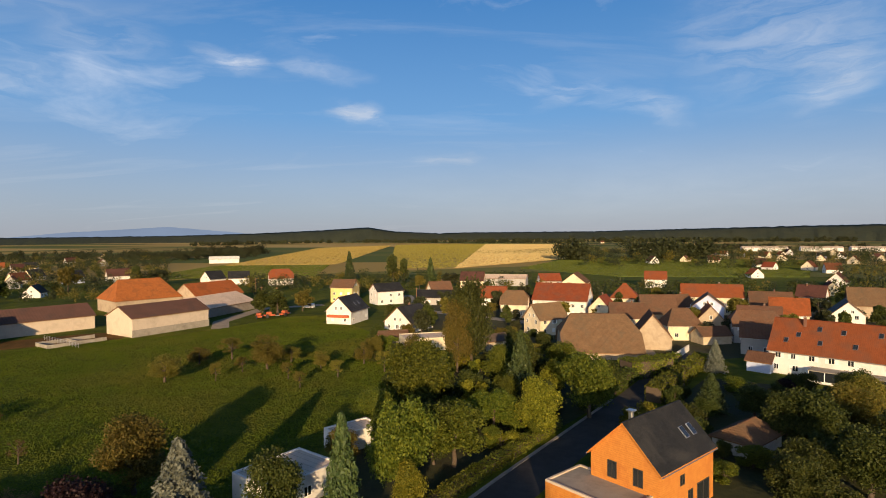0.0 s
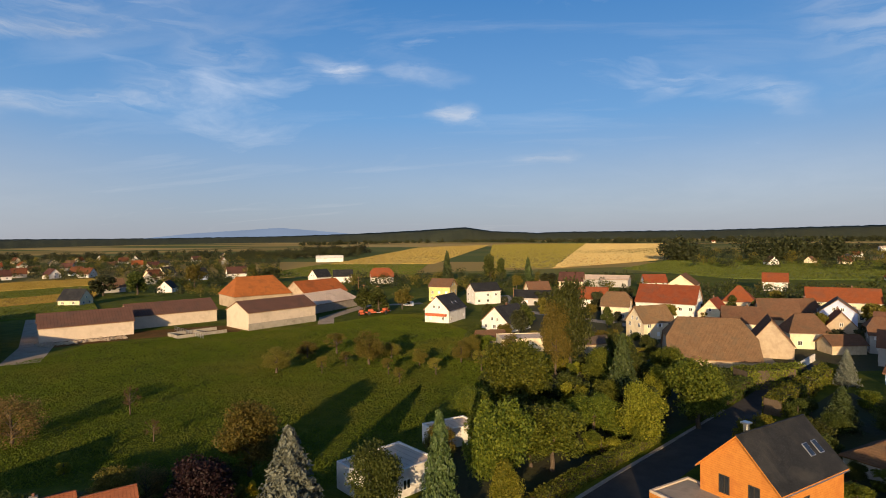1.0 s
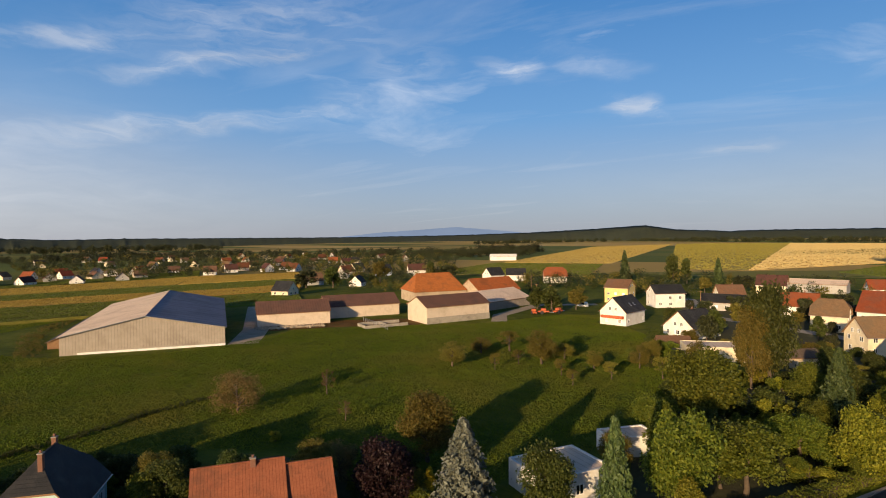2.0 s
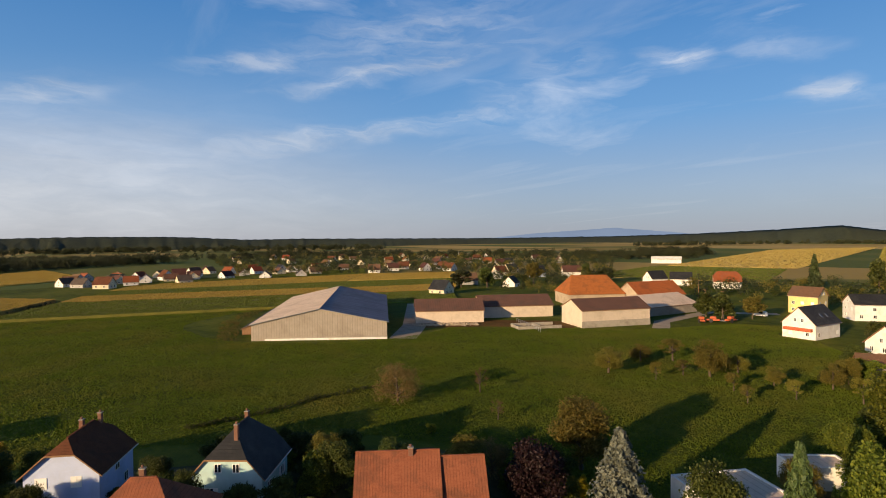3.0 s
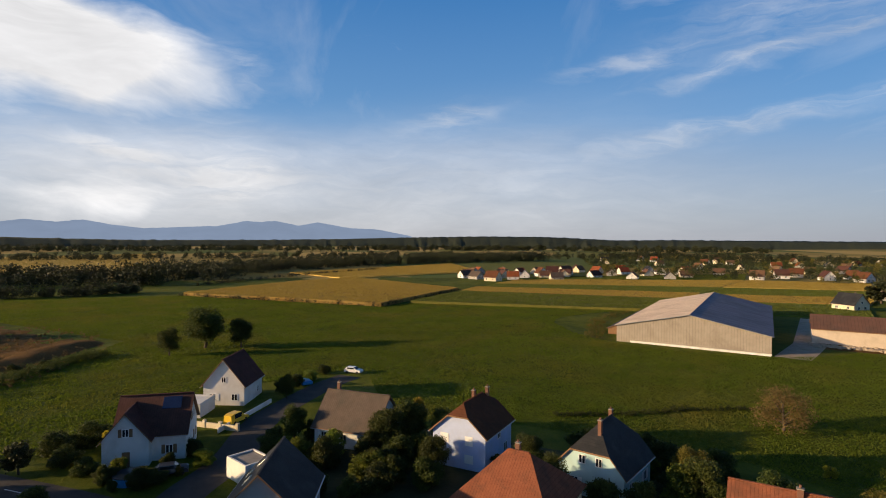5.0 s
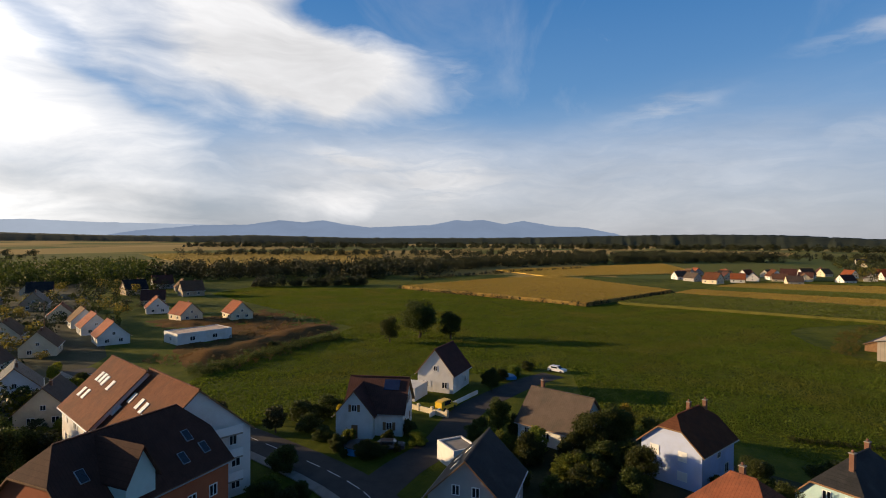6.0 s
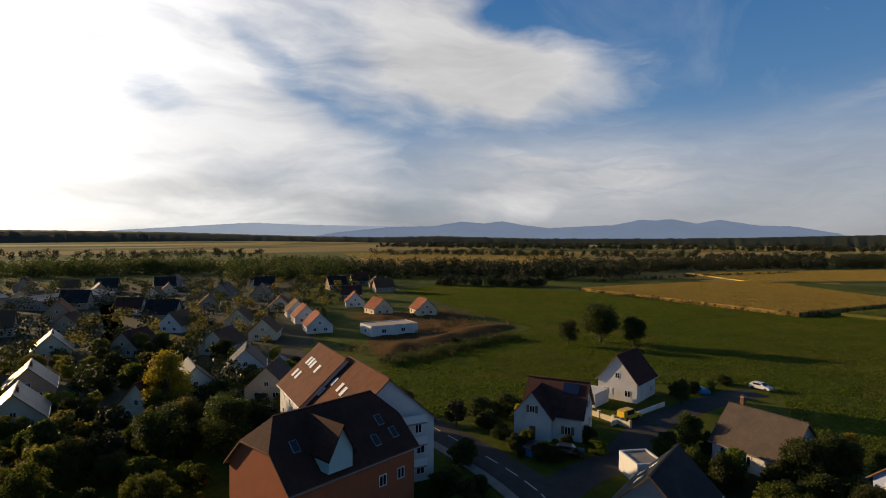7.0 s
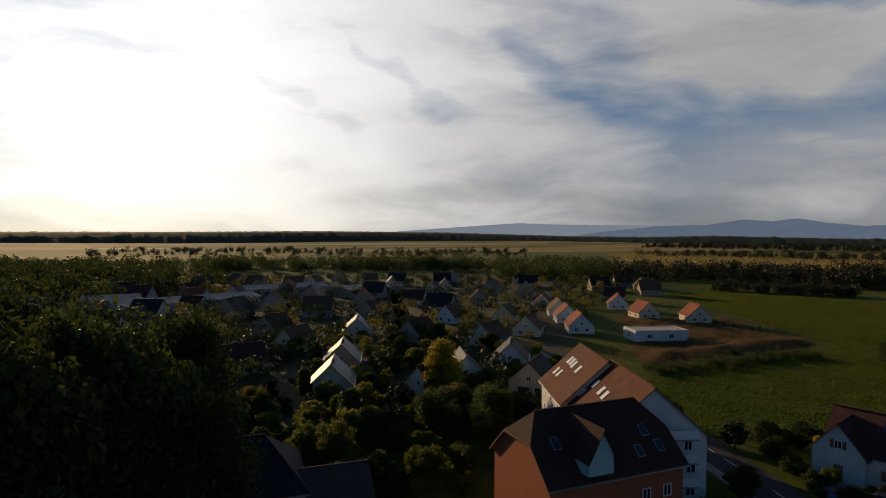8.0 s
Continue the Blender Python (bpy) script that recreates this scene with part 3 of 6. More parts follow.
def flat_house(label, x, y, ang, L, W, h, wall, cover, openings=(), category="house", name="house", coping=None):
    ob = thing(name, label, category, pose(x, y, 0, 0, 0, ang))
    PLACES.append((x, y, math.hypot(L, W) / 2))
    bm = bmesh.new()
    add_box(bm, (-L / 2, -W / 2, -0.3), (L / 2, W / 2, h - 0.3))
    part("wall", bm_mesh("wall", bm, wall), ob)
    bm = bmesh.new()
    for lo, hi in (((-L / 2, -W / 2, h - 0.3), (L / 2, -W / 2 + 0.3, h)), ((-L / 2, W / 2 - 0.3, h - 0.3), (L / 2, W / 2, h)), ((-L / 2, -W / 2 + 0.3, h - 0.3), (-L / 2 + 0.3, W / 2 - 0.3, h)), ((L / 2 - 0.3, -W / 2 + 0.3, h - 0.3), (L / 2, W / 2 - 0.3, h))):
        add_box(bm, lo, hi, 0.02)
    part("parapet", bm_mesh("parapet", bm, coping or wall), ob)
    part("roof", box_mesh("roof", (-L / 2 + 0.3, -W / 2 + 0.3, h - 0.3), (L / 2 - 0.3, W / 2 - 0.3, h - 0.18), cover, 0), ob)
    for side, u, r, w, hh, st in openings:
        add_window(ob, wall_place(side, u, r, L, W), w, hh, st)
    return ob


# ---- plants ----
def cards(rng, centres, normals, size, length=1.35):
    """Small folded leaf-sprays: two triangles each, bent along the rib."""
    n = len(centres)
    nn = normals / np.maximum(np.linalg.norm(normals, axis=1, keepdims=True), 1e-6)
    t = np.cross(nn, rng.normal(size=(n, 3)))
    t /= np.maximum(np.linalg.norm(t, axis=1, keepdims=True), 1e-6)
    b = np.cross(nn, t)
    sz = (size * rng.uniform(0.6, 1.35, (n, 1))) / 2
    v = np.empty((n, 4, 3))
    v[:, 0] = centres - t * sz * length
    v[:, 1] = centres + b * sz + nn * sz * 0.35
    v[:, 2] = centres + t * sz * length
    v[:, 3] = centres - b * sz + nn * sz * 0.35
    i = np.arange(n)[:, None] * 4
    f = np.concatenate([i + [0, 1, 2], i + [0, 2, 3]])
    return v.reshape(-1, 3), f


def fast_mesh(name, v, f, mat):
    me = bpy.data.meshes.new(name)
    me.vertices.add(len(v))
    me.vertices.foreach_set("co", np.ascontiguousarray(v, dtype=np.float32).ravel())
    me.loops.add(f.size)
    me.loops.foreach_set("vertex_index", np.ascontiguousarray(f, dtype=np.int32).ravel())
    me.polygons.add(len(f))
    k = f.shape[1]
    me.polygons.foreach_set("loop_start", np.arange(len(f), dtype=np.int32) * k)
    me.materials.append(mat)
    me.update(calc_edges=True)
    return me


def limb(bm, a, b, r0, r1, seg=6):
    a, b = Vector(a), Vector(b)
    q = (b - a).to_track_quat("Z", "Y").to_matrix()
    rings = []
    for p, r in ((a, r0), ((a + b) / 2 + Vector((random.uniform(-1, 1), random.uniform(-1, 1), 0)) * r0 * 0.5, (r0 + r1) / 2), (b, r1)):
        rings.append([bm.verts.new(p + q @ Vector((math.cos(k * math.tau / seg) * r, math.sin(k * math.tau / seg) * r, 0))) for k in range(seg)])
    for u, w in zip(rings, rings[1:]):
        for k in range(seg):
            bm.faces.new((u[k], u[(k + 1) % seg], w[(k + 1) % seg], w[k]))
    bm.faces.new(rings[-1])


def crown_points(rng, n, lobes, shell=0.55):
    """Points on the outsides of many lobes (x, y, z, rx, ry, rz)."""
    lob = np.array(lobes)
    area = (lob[:, 3] * lob[:, 4] + lob[:, 3] * lob[:, 5] + lob[:, 4] * lob[:, 5])
    pick = rng.choice(len(lob), n, p=area / area.sum())
    d = rng.normal(size=(n, 3))
    d /= np.linalg.norm(d, axis=1, keepdims=True)
    r = 1.0 - shell * rng.random((n, 1)) ** 1.3 + 0.22 * rng.normal(size=(n, 1)) * rng.random((n, 1))
    p = lob[pick, :3] + d * r * lob[pick, 3:]
    nr = d * 0.5 + rng.normal(size=(n, 3)) * 0.75 + np.array([0, 0, 0.25])
    return p, nr


def lobes_for(rng, shape, count):
    """Lobes of a crown 10 high and 10 wide over its clear stem."""
    out = []
    for k in range(count):
        a, u = rng.uniform(0, math.tau), rng.random()
        if shape == "round":
            z = 2.6 + 6.0 * u
            env = 4.0 * math.sqrt(max(0.05, 1 - ((z - 5.3) / 4.4) ** 2))
        elif shape == "oval":
            z = 2.0 + 6.9 * u
            env = 3.9 * (1 - u) ** 0.55 * min(1, 0.45 + u * 2.2) + 0.3
        elif shape == "low":
            z = 1.2 + 6.6 * u
            env = 4.3 * math.sqrt(max(0.05, 1 - ((z - 3.4) / 5.6) ** 2))
        else:
            z = 3.4 + 5.2 * u
            env = 4.2 * math.sqrt(max(0.05, 1 - ((z - 6.0) / 3.8) ** 2))
        r = env * (0.35 + 0.65 * math.sqrt(rng.random()))
        s = rng.uniform(0.8, 2.0) * (0.75 if shape == "open" else 1.0)
        out.append((math.cos(a) * (r - s * 0.45), math.sin(a) * (r - s * 0.45), z, s, s, s * rng.uniform(0.65, 0.95)))
    return out


_protos = {}
KINDS = {  # shape, lobes, leaves, leaf size, leaf material, stem bottom
    "maple": ("oval", 44, 7500, 0.36, LEAF_GREEN), "maple_b": ("round", 40, 7500, 0.36, LEAF_GREEN),
    "dark": ("round", 40, 6500, 0.36, LEAF_DARK), "yellowgreen": ("oval", 34, 6000, 0.34, LEAF_YELLOW),
    "olive": ("round", 36, 6500, 0.34, LEAF_OLIVE), "apple": ("round", 26, 3600, 0.36, LEAF_OLIVE), "apple_b": ("open", 22, 2600, 0.36, LEAF_OLIVE),
    "brown": ("low", 44, 2600, 0.30, LEAF_BROWN), "purple": ("round", 36, 6500, 0.34, LEAF_PURPLE), "gold": ("oval", 30, 5000, 0.34, LEAF_GOLD),
    "bush": ("low", 26, 3600, 0.55, LEAF_GREEN), "bush_dark": ("low", 26, 3600, 0.55, LEAF_DARK), "bush_yellow": ("low", 22, 3000, 0.55, LEAF_YELLOW),
    "far": ("round", 26, 2200, 0.6, FAR_GREEN), "far_b": ("oval", 24, 2200, 0.6, LEAF_DARK), "far_bush": ("low", 22, 1800, 0.65, FAR_GREEN), "far_olive": ("round", 24, 2000, 0.6, LEAF_OLIVE),
    "bare": ("open", 16, 500, 0.30, LEAF_BROWN)}
LABELS = {"maple": "green leafy maple with an oval crown", "maple_b": "broad green leafy garden tree", "dark": "dark green round-crowned leafy tree", "yellowgreen": "yellow-green leafy garden tree",
          "olive": "olive-green tree with dry late-summer leaves", "apple": "round fruit tree standing in the meadow", "apple_b": "small open-crowned fruit tree in the meadow",
          "brown": "thin-leaved brownish tree in the meadow", "purple": "dark purple-leaved ornamental tree", "gold": "golden-yellow leafy tree standing among houses", "bush": "green leafy bush growing in a garden",
          "bush_dark": "dark green leafy shrub growing in a garden", "bush_yellow": "yellow-green leafy shrub growing in a garden", "far": "distant dark green leafy tree", "far_b": "distant tall dark leafy tree", "far_bush": "distant low green bush beside houses",
          "far_olive": "distant olive-green leafy tree", "bare": "nearly bare small fruit tree in the meadow", "spruce": "tall dark green spruce with drooping branches", "silver": "silver-blue spruce with dense branches", "far_spruce": "distant tall dark green spruce"}


def tree_proto(kind, x, y):
    rng = np.random.default_rng(sum(map(ord, kind)) * 7)
    conifer = kind in ("spruce", "silver", "far_spruce")
    cat = "bush" if "bush" in kind else "tree"
    ob = thing("shrub" if cat == "bush" else ("spruce_tree" if conifer else "leafy_tree"), LABELS[kind], cat, pose(x, y, 0))
    bm = bmesh.new()
    if conifer:
        n = 1600 if kind == "far_spruce" else 14000
        size = 0.8 if kind == "far_spruce" else 0.24
        limb(bm, (0, 0, -0.3), (0, 0, 9.6), 0.28, 0.03)
        whorls = 26
        wz = rng.integers(0, whorls, n)
        zz = 0.5 + 9.4 * (wz / whorls) ** 0.95
        rad = 4.9 * (1 - zz / 10.0) ** 0.85 + 0.15
        spoke = rng.integers(0, 13, n)
        ang = (spoke + 0.37 * wz + rng.normal(size=n) * 0.16) * math.tau / 13
        u = np.sqrt(rng.random(n))
        reach = rad * (0.75 + 0.25 * np.sin(spoke * 2.7 + wz * 1.9))
        r = reach * u
        droop = -0.5 * (r / 4.0) ** 1.2 + 0.45 * rng.normal(size=n) * 0.35
        p = np.stack([np.cos(ang) * r, np.sin(ang) * r, zz + droop], 1)
        nr = np.stack([np.cos(ang) * 0.45, np.sin(ang) * 0.45, np.full(n, 0.8)], 1) + rng.normal(size=(n, 3)) * 0.45
        v, f = cards(rng, p, nr, size, 2.0)
        leafmat = NEEDLE_SILVER if kind == "silver" else NEEDLE
    else:
        shape, k, n, size, leafmat = KINDS[kind]
        lob = lobes_for(rng, shape, k)
        stem = {"round": 2.4, "oval": 2.0, "low": 0.7, "open": 2.6}[shape]
        limb(bm, (0, 0, -0.3), (0.1, 0.05, stem), 0.36, 0.26, 8)
        limb(bm, (0.1, 0.05, stem), (-0.1, 0.1, 7.2), 0.26, 0.07)
        for b in lob[:12 if "far" not in kind else 5]:
            zb = min(stem + 0.35 * (b[2] - stem), b[2] - 0.2)
            limb(bm, (0.05, 0.05, max(stem * 0.9, zb)), (b[0], b[1], b[2]), 0.13, 0.03, 5)
        p, nr = crown_points(rng, n if "far" in kind else int(n * 2.1), lob)
        v, f = cards(rng, p, nr, size if "far" in kind else size * 0.66)
    part("trunk", bm_mesh("trunk", bm, BARK, True), ob)
    part("crown", fast_mesh("crown", v, f, leafmat), ob)
    return ob


def plant(kind, x, y, h, w, turn=None, z=0.0):
    turn = random.uniform(0, 360) if turn is None else turn
    if kind not in _protos:
        ob = _protos[kind] = tree_proto(kind, x, y)
        ob.matrix_basis = pose(x, y, z, 0, 0, turn)
    else:
        ob = copy_thing(_protos[kind], pose(x, y, z, 0, 0, turn))
    ob.scale = (w / 10, w / 10, h / 10)
    return ob


def hedge(label, x0, y0, x1, y1, w, h, mat=None, leaf_size=0.3):
    """A clipped hedge along a line: a core of twigs and an uneven coat of leaves."""
    rng = np.random.default_rng(int(abs(x0 * 31 + y1 * 17)))
    L = math.hypot(x1 - x0, y1 - y0)
    n = int(min(9000, (L * (2 * h + w)) * 26 * (0.3 / leaf_size) ** 2))
    u = rng.uniform(-L / 2, L / 2, n)
    side = rng.random(n) * (2 * h + w)
    yy = np.where(side < h, -w / 2, np.where(side < 2 * h, w / 2, side - 2 * h - w / 2))
    zz = np.where(side < h, side, np.where(side < 2 * h, side - h, h))
    wob = 0.16 * np.sin(u * 1.3) + 0.1 * np.sin(u * 3.1 + yy)
    p = np.stack([u, yy * (1 + 0.12 * np.sin(u * 0.9)) + rng.normal(size=n) * 0.1, np.maximum(0.05, zz + np.where(zz >= h, wob, 0) + rng.normal(size=n) * 0.1)], 1)
    nr = np.stack([rng.normal(size=n) * 0.4, np.where(side < h, -1.0, np.where(side < 2 * h, 1.0, 0)), np.where(side >= 2 * h, 1.0, 0.2)], 1) + rng.normal(size=(n, 3)) * 0.5
    v, f = cards(rng, p, nr, leaf_size)
    ang = math.degrees(math.atan2(y1 - y0, x1 - x0))
    ob = thing("hedge", label, "hedge", pose((x0 + x1) / 2, (y0 + y1) / 2, 0, 0, 0, ang))
    part("core", box_mesh("core", (-L / 2 + 0.15, -w / 2 + 0.15, -0.1), (L / 2 - 0.15, w / 2 - 0.15, h - 0.15), BARK, 0.1), ob)
    part("foliage", fast_mesh("foliage", v, f, mat or LEAF_HEDGE), ob)
    return ob


def grove(label, spots, mat, size=1.0, leaves=150, seed=1, name="garden_trees"):
    """Many far crowns at given spots (x, y, height) in one mesh."""
    rng = np.random.default_rng(seed)
    vs, fs, base = [], [], 0
    for x, y, hh in spots:
        rr = hh * rng.uniform(0.38, 0.6)
        lob = [(x + rng.normal() * rr * 0.42, y + rng.normal() * rr * 0.42, hh * rng.uniform(0.22, 0.8), rr * 0.55, rr * 0.55, hh * 0.22) for q in range(7)]
        p, nr = crown_points(rng, leaves, lob, 0.25)
        p[:, 2] = np.maximum(p[:, 2], 0.15)
        v, f = cards(rng, p, nr, size * (hh / 10) ** 0.7)
        vs.append(v)
        fs.append(f + base)
        base += len(v)
    return tagged(new(name, fast_mesh(name, np.concatenate(vs), np.concatenate(fs), mat)), label, "trees", kind="stuff")


def woods(label, line, depth, h, count, mat=None, size=1.3, seed=1, name="far_woods"):
    """A far belt of trees along a line: many crowns in one mesh of leaf clumps."""
    rng = np.random.default_rng(seed)
    pts = np.array(line, float)
    seg = np.linalg.norm(np.diff(pts, axis=0), axis=1)
    cum = np.concatenate([[0], np.cumsum(seg)])
    vs, fs, base = [], [], 0
    for k in range(int(count * 1.4)):
        s = rng.random() * cum[-1]
        j = min(len(seg) - 1, int(np.searchsorted(cum, s) - 1))
        d = (pts[j + 1] - pts[j]) / seg[j]
        c = pts[j] + d * (s - cum[j]) + np.array([-d[1], d[0]]) * (rng.random() - 0.5) * depth
        hh = h * rng.uniform(0.55, 1.15)
        rr = hh * rng.uniform(0.32, 0.5)
        lob = [(c[0] + rng.normal() * rr * 0.5, c[1] + rng.normal() * rr * 0.5, hh * rng.uniform(0.12, 0.8), rr * 0.6, rr * 0.6, hh * 0.24) for q in range(8)]
        p, nr = crown_points(rng, 190, lob, 0.25)
        p[:, 2] = np.maximum(p[:, 2], 0.2)
        v, f = cards(rng, p, nr, size * 0.62 * hh / 10)
        vs.append(v)
        fs.append(f + base)
        base += len(v)
    ob = new(name, fast_mesh(name, np.concatenate(vs), np.concatenate(fs), mat or FAR_GREEN))
    return tagged(ob, label, "trees", kind="stuff")


# ---- ground, fields, far hills ----
gm = bpy.data.materials.new("meadow and far fields")
gm.use_nodes = True
t = gm.node_tree
t.nodes.clear()
vec = t.nodes.new("ShaderNodeTexCoord").outputs["Object"]
big, mid, tiny = noise_tex(t, vec, 0.02, 5, 0.6), noise_tex(t, vec, 0.22, 5, 0.65), noise_tex(t, vec, 2.6, 4, 0.7)
mow = noise_tex(t, mapping(t, vec, rot=(0, 0, 48), scale=(0.012, 0.35, 1)), 1.0, 3, 0.6)
f1 = calc(t, "ADD", calc(t, "MULTIPLY", big, 0.4), calc(t, "ADD", calc(t, "MULTIPLY", mid, 0.3), calc(t, "ADD", calc(t, "MULTIPLY", tiny, 0.2), calc(t, "MULTIPLY", mow, 0.1))))
grass = ramp(t, f1, [(0.40, (0.038, 0.058, 0.004)), (0.5, (0.080, 0.100, 0.007)), (0.60, (0.140, 0.142, 0.014))])
dry = ramp(t, noise_tex(t, vec, 0.05, 6, 0.7, 0.6), [(0.6, 0.0), (0.74, 0.6)])
grass = mixc(t, dry, grass, (0.115, 0.088, 0.022))
vor = t.nodes.new("ShaderNodeTexVoronoi")
vor.inputs["Scale"].default_value = 1.0
t.links.new(mapping(t, vec, rot=(0, 0, 35), scale=(0.0016, 0.0048, 0.0)), vor.inputs["Vector"])
vsep = t.nodes.new("ShaderNodeSeparateColor")
t.links.new(vor.outputs["Color"], vsep.inputs[0])
crops = ramp(t, vsep.outputs[0], [(0.0, (0.40, 0.28, 0.08)), (0.2, (0.14, 0.15, 0.03)), (0.4, (0.28, 0.21, 0.055)), (0.6, (0.10, 0.13, 0.025)), (0.75, (0.48, 0.34, 0.11)), (0.9, (0.19, 0.18, 0.04))], "CONSTANT")
crops = mixc(t, calc(t, "MULTIPLY", mid, 0.35), crops, (0.09, 0.10, 0.03))
gsep = t.nodes.new("ShaderNodeSeparateXYZ")
t.links.new(vec, gsep.inputs[0])
away = calc(t, "SQRT", calc(t, "ADD", calc(t, "POWER", gsep.outputs[0], 2.0), calc(t, "POWER", gsep.outputs[1], 2.0)))
far = calc(t, "GREATER_THAN", calc(t, "MULTIPLY_ADD", big, 160.0, away), 560.0)
gc = mixc(t, far, grass, crops)
p = node(t, "ShaderNodeBsdfPrincipled", i_Roughness=0.95)
p.inputs["Specular IOR Level"].default_value = 0.1
t.links.new(gc, p.inputs["Base Color"])
b = node(t, "ShaderNodeBump", i_Strength=0.9, i_Distance=0.35)
t.links.new(calc(t, "MULTIPLY_ADD", tiny, 0.5, mid), b.inputs["Height"])
t.links.new(b.outputs[0], p.inputs["Normal"])
t.links.new(p.outputs[0], t.nodes.new("ShaderNodeOutputMaterial").inputs[0])

AZ = 240


def swell(r, a):
    """Gentle relief far out: zero near the village."""
    k = min(1.0, max(0.0, (r - 900) / 1500))
    return k * (6 * math.sin(a * 3 + 1) + 5 * math.sin(a * 7 + r * 0.003) - 4)


radii = [0] + [15 * 1.09 ** k for k in range(68)]
radii = [r for r in radii if r < 4900] + [4930]
verts, faces = [(0, 0, 0)], []
for r in radii[1:]:
    for k in range(AZ):
        a = k * math.tau / AZ
        verts.append((-math.sin(a) * r, math.cos(a) * r, swell(r, a)))
for k in range(AZ):
    faces.append((0, 1 + k, 1 + (k + 1) % AZ))
for q in range(len(radii) - 2):
    o = 1 + q * AZ
    for k in range(AZ):
        faces.append((o + k, o + AZ + k, o + AZ + (k + 1) % AZ, o + (k + 1) % AZ))
ground = tagged(new("ground", mesh_of("ground", verts, faces, gm, smooth=True)), "green meadow and patchwork farmland reaching the horizon", "ground", kind="structure")


def field(label, pts, h, mat, name="crop_field"):
    return tagged(new(name, prism(name, pts, -0.2, h, mat)), label, "field", kind="structure")


def hills(name, label, dist, table, mat, rough, step=0.25, deep=350, jag=0.12):
    """A ridge that stands round part of the horizon: bearing in degrees and rise in degrees over the eye's level."""
    az = np.arange(table[0][0], table[-1][0] + 1e-6, step)
    el = np.interp(az, [q[0] for q in table], [q[1] for q in table])
    v, f = [], []
    for k, (a, e) in enumerate(zip(az, el)):
        ar = radians(a)
        d = Vector((-math.sin(ar), math.cos(ar), 0))
        top = EYE + dist * math.tan(radians(e)) + rough * (noise.noise((a * 1.7, 0, dist)) + 0.7 * noise.noise((a * 5.1, 3, dist)))
        for r, z in ((dist - deep, -12.0), (dist - deep * 0.7, -12 + 0.45 * (top + 12)), (dist - deep * 0.3, -12 + 0.85 * (top + 12)), (dist, top), (dist + 40, -20.0)):
            p = d * (r + (noise.noise((a * 2.3, r * 0.01, 1)) * deep * jag if r < dist else 0))
            v.append((p.x, p.y, z))
        if k:
            o = 5 * k
            for q in range(4):
                f.append((o - 5 + q, o - 4 + q, o + 1 + q, o + q))
    return tagged(new(name, mesh_of(name, v, f, mat, smooth=True)), label, "hills", kind="structure")


WOODED = material("far wooded hills", (0.035, 0.045, 0.034), (0.06, 0.07, 0.045), 0.006, 0.06, 0.95, 0.8, stain=(0.055, 0.06, 0.035), stain_scale=0.002, dist=12, spec=0.05)


def haze_glow(name, colour):
    """A far backdrop that glows by itself: daylight and haze are put into its colour."""
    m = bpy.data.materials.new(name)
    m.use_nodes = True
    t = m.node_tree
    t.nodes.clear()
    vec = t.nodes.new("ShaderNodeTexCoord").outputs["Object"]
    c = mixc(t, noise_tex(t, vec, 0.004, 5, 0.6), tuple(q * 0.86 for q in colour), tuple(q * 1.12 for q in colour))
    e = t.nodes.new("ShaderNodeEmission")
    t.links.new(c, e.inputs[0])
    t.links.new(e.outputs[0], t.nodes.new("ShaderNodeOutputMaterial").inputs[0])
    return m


# both ranges glow in haze colours and take no light from the sun
MOUNTAIN, MOUNTAIN_FAR = haze_glow("hazy blue mountain glow", (0.165, 0.21, 0.295)), haze_glow("pale blue mountain glow", (0.29, 0.33, 0.40))
hills("wooded_hills", "dark wooded hills along the horizon", 3600, [(-75, 0.6), (-60, 0.6), (-37.8, 0.62), (-31.7, 0.55), (-22.6, 0.4), (-14.9, 0.26), (-2, 0.26), (0.2, 0.18), (4.8, 0.4), (7.6, 0.85), (12.6, 0.55), (18.5, 0.3), (25.9, 0.12), (37, 0.05), (48, 0.1),
       (57, 0.15), (62, 0.1), (68, 0.4), (75, 0.45), (81.5, 0.33), (90, 0.1), (97, 0.0), (108, -0.05), (118, 0.16), (124, 0.02), (131, 0.08), (138, 0.25), (143, 0.38), (152, 0.45), (157, 0.46), (170, 0.3), (182, 0.22), (215, 0.4), (250, 0.6), (285, 0.6)], WOODED, 3.5)
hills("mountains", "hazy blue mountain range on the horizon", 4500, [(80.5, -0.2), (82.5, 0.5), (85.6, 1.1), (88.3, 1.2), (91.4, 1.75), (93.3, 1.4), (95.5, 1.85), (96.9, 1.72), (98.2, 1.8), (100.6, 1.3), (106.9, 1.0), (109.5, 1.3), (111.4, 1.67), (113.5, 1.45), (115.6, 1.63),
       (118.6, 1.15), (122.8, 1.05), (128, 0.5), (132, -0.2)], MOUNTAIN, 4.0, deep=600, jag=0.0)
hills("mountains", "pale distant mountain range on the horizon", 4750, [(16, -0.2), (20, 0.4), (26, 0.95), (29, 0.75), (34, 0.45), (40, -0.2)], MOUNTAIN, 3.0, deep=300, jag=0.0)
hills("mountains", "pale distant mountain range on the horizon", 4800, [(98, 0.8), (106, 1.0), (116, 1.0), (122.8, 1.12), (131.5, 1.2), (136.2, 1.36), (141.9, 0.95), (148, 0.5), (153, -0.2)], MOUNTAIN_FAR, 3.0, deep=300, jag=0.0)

# ---- fields ----
field("ripe tan maize field with a green edge", [(-342, -83), (-272, 23), (-353, 79), (-462, 17), (-428, -27)], 1.9, MAIZE)
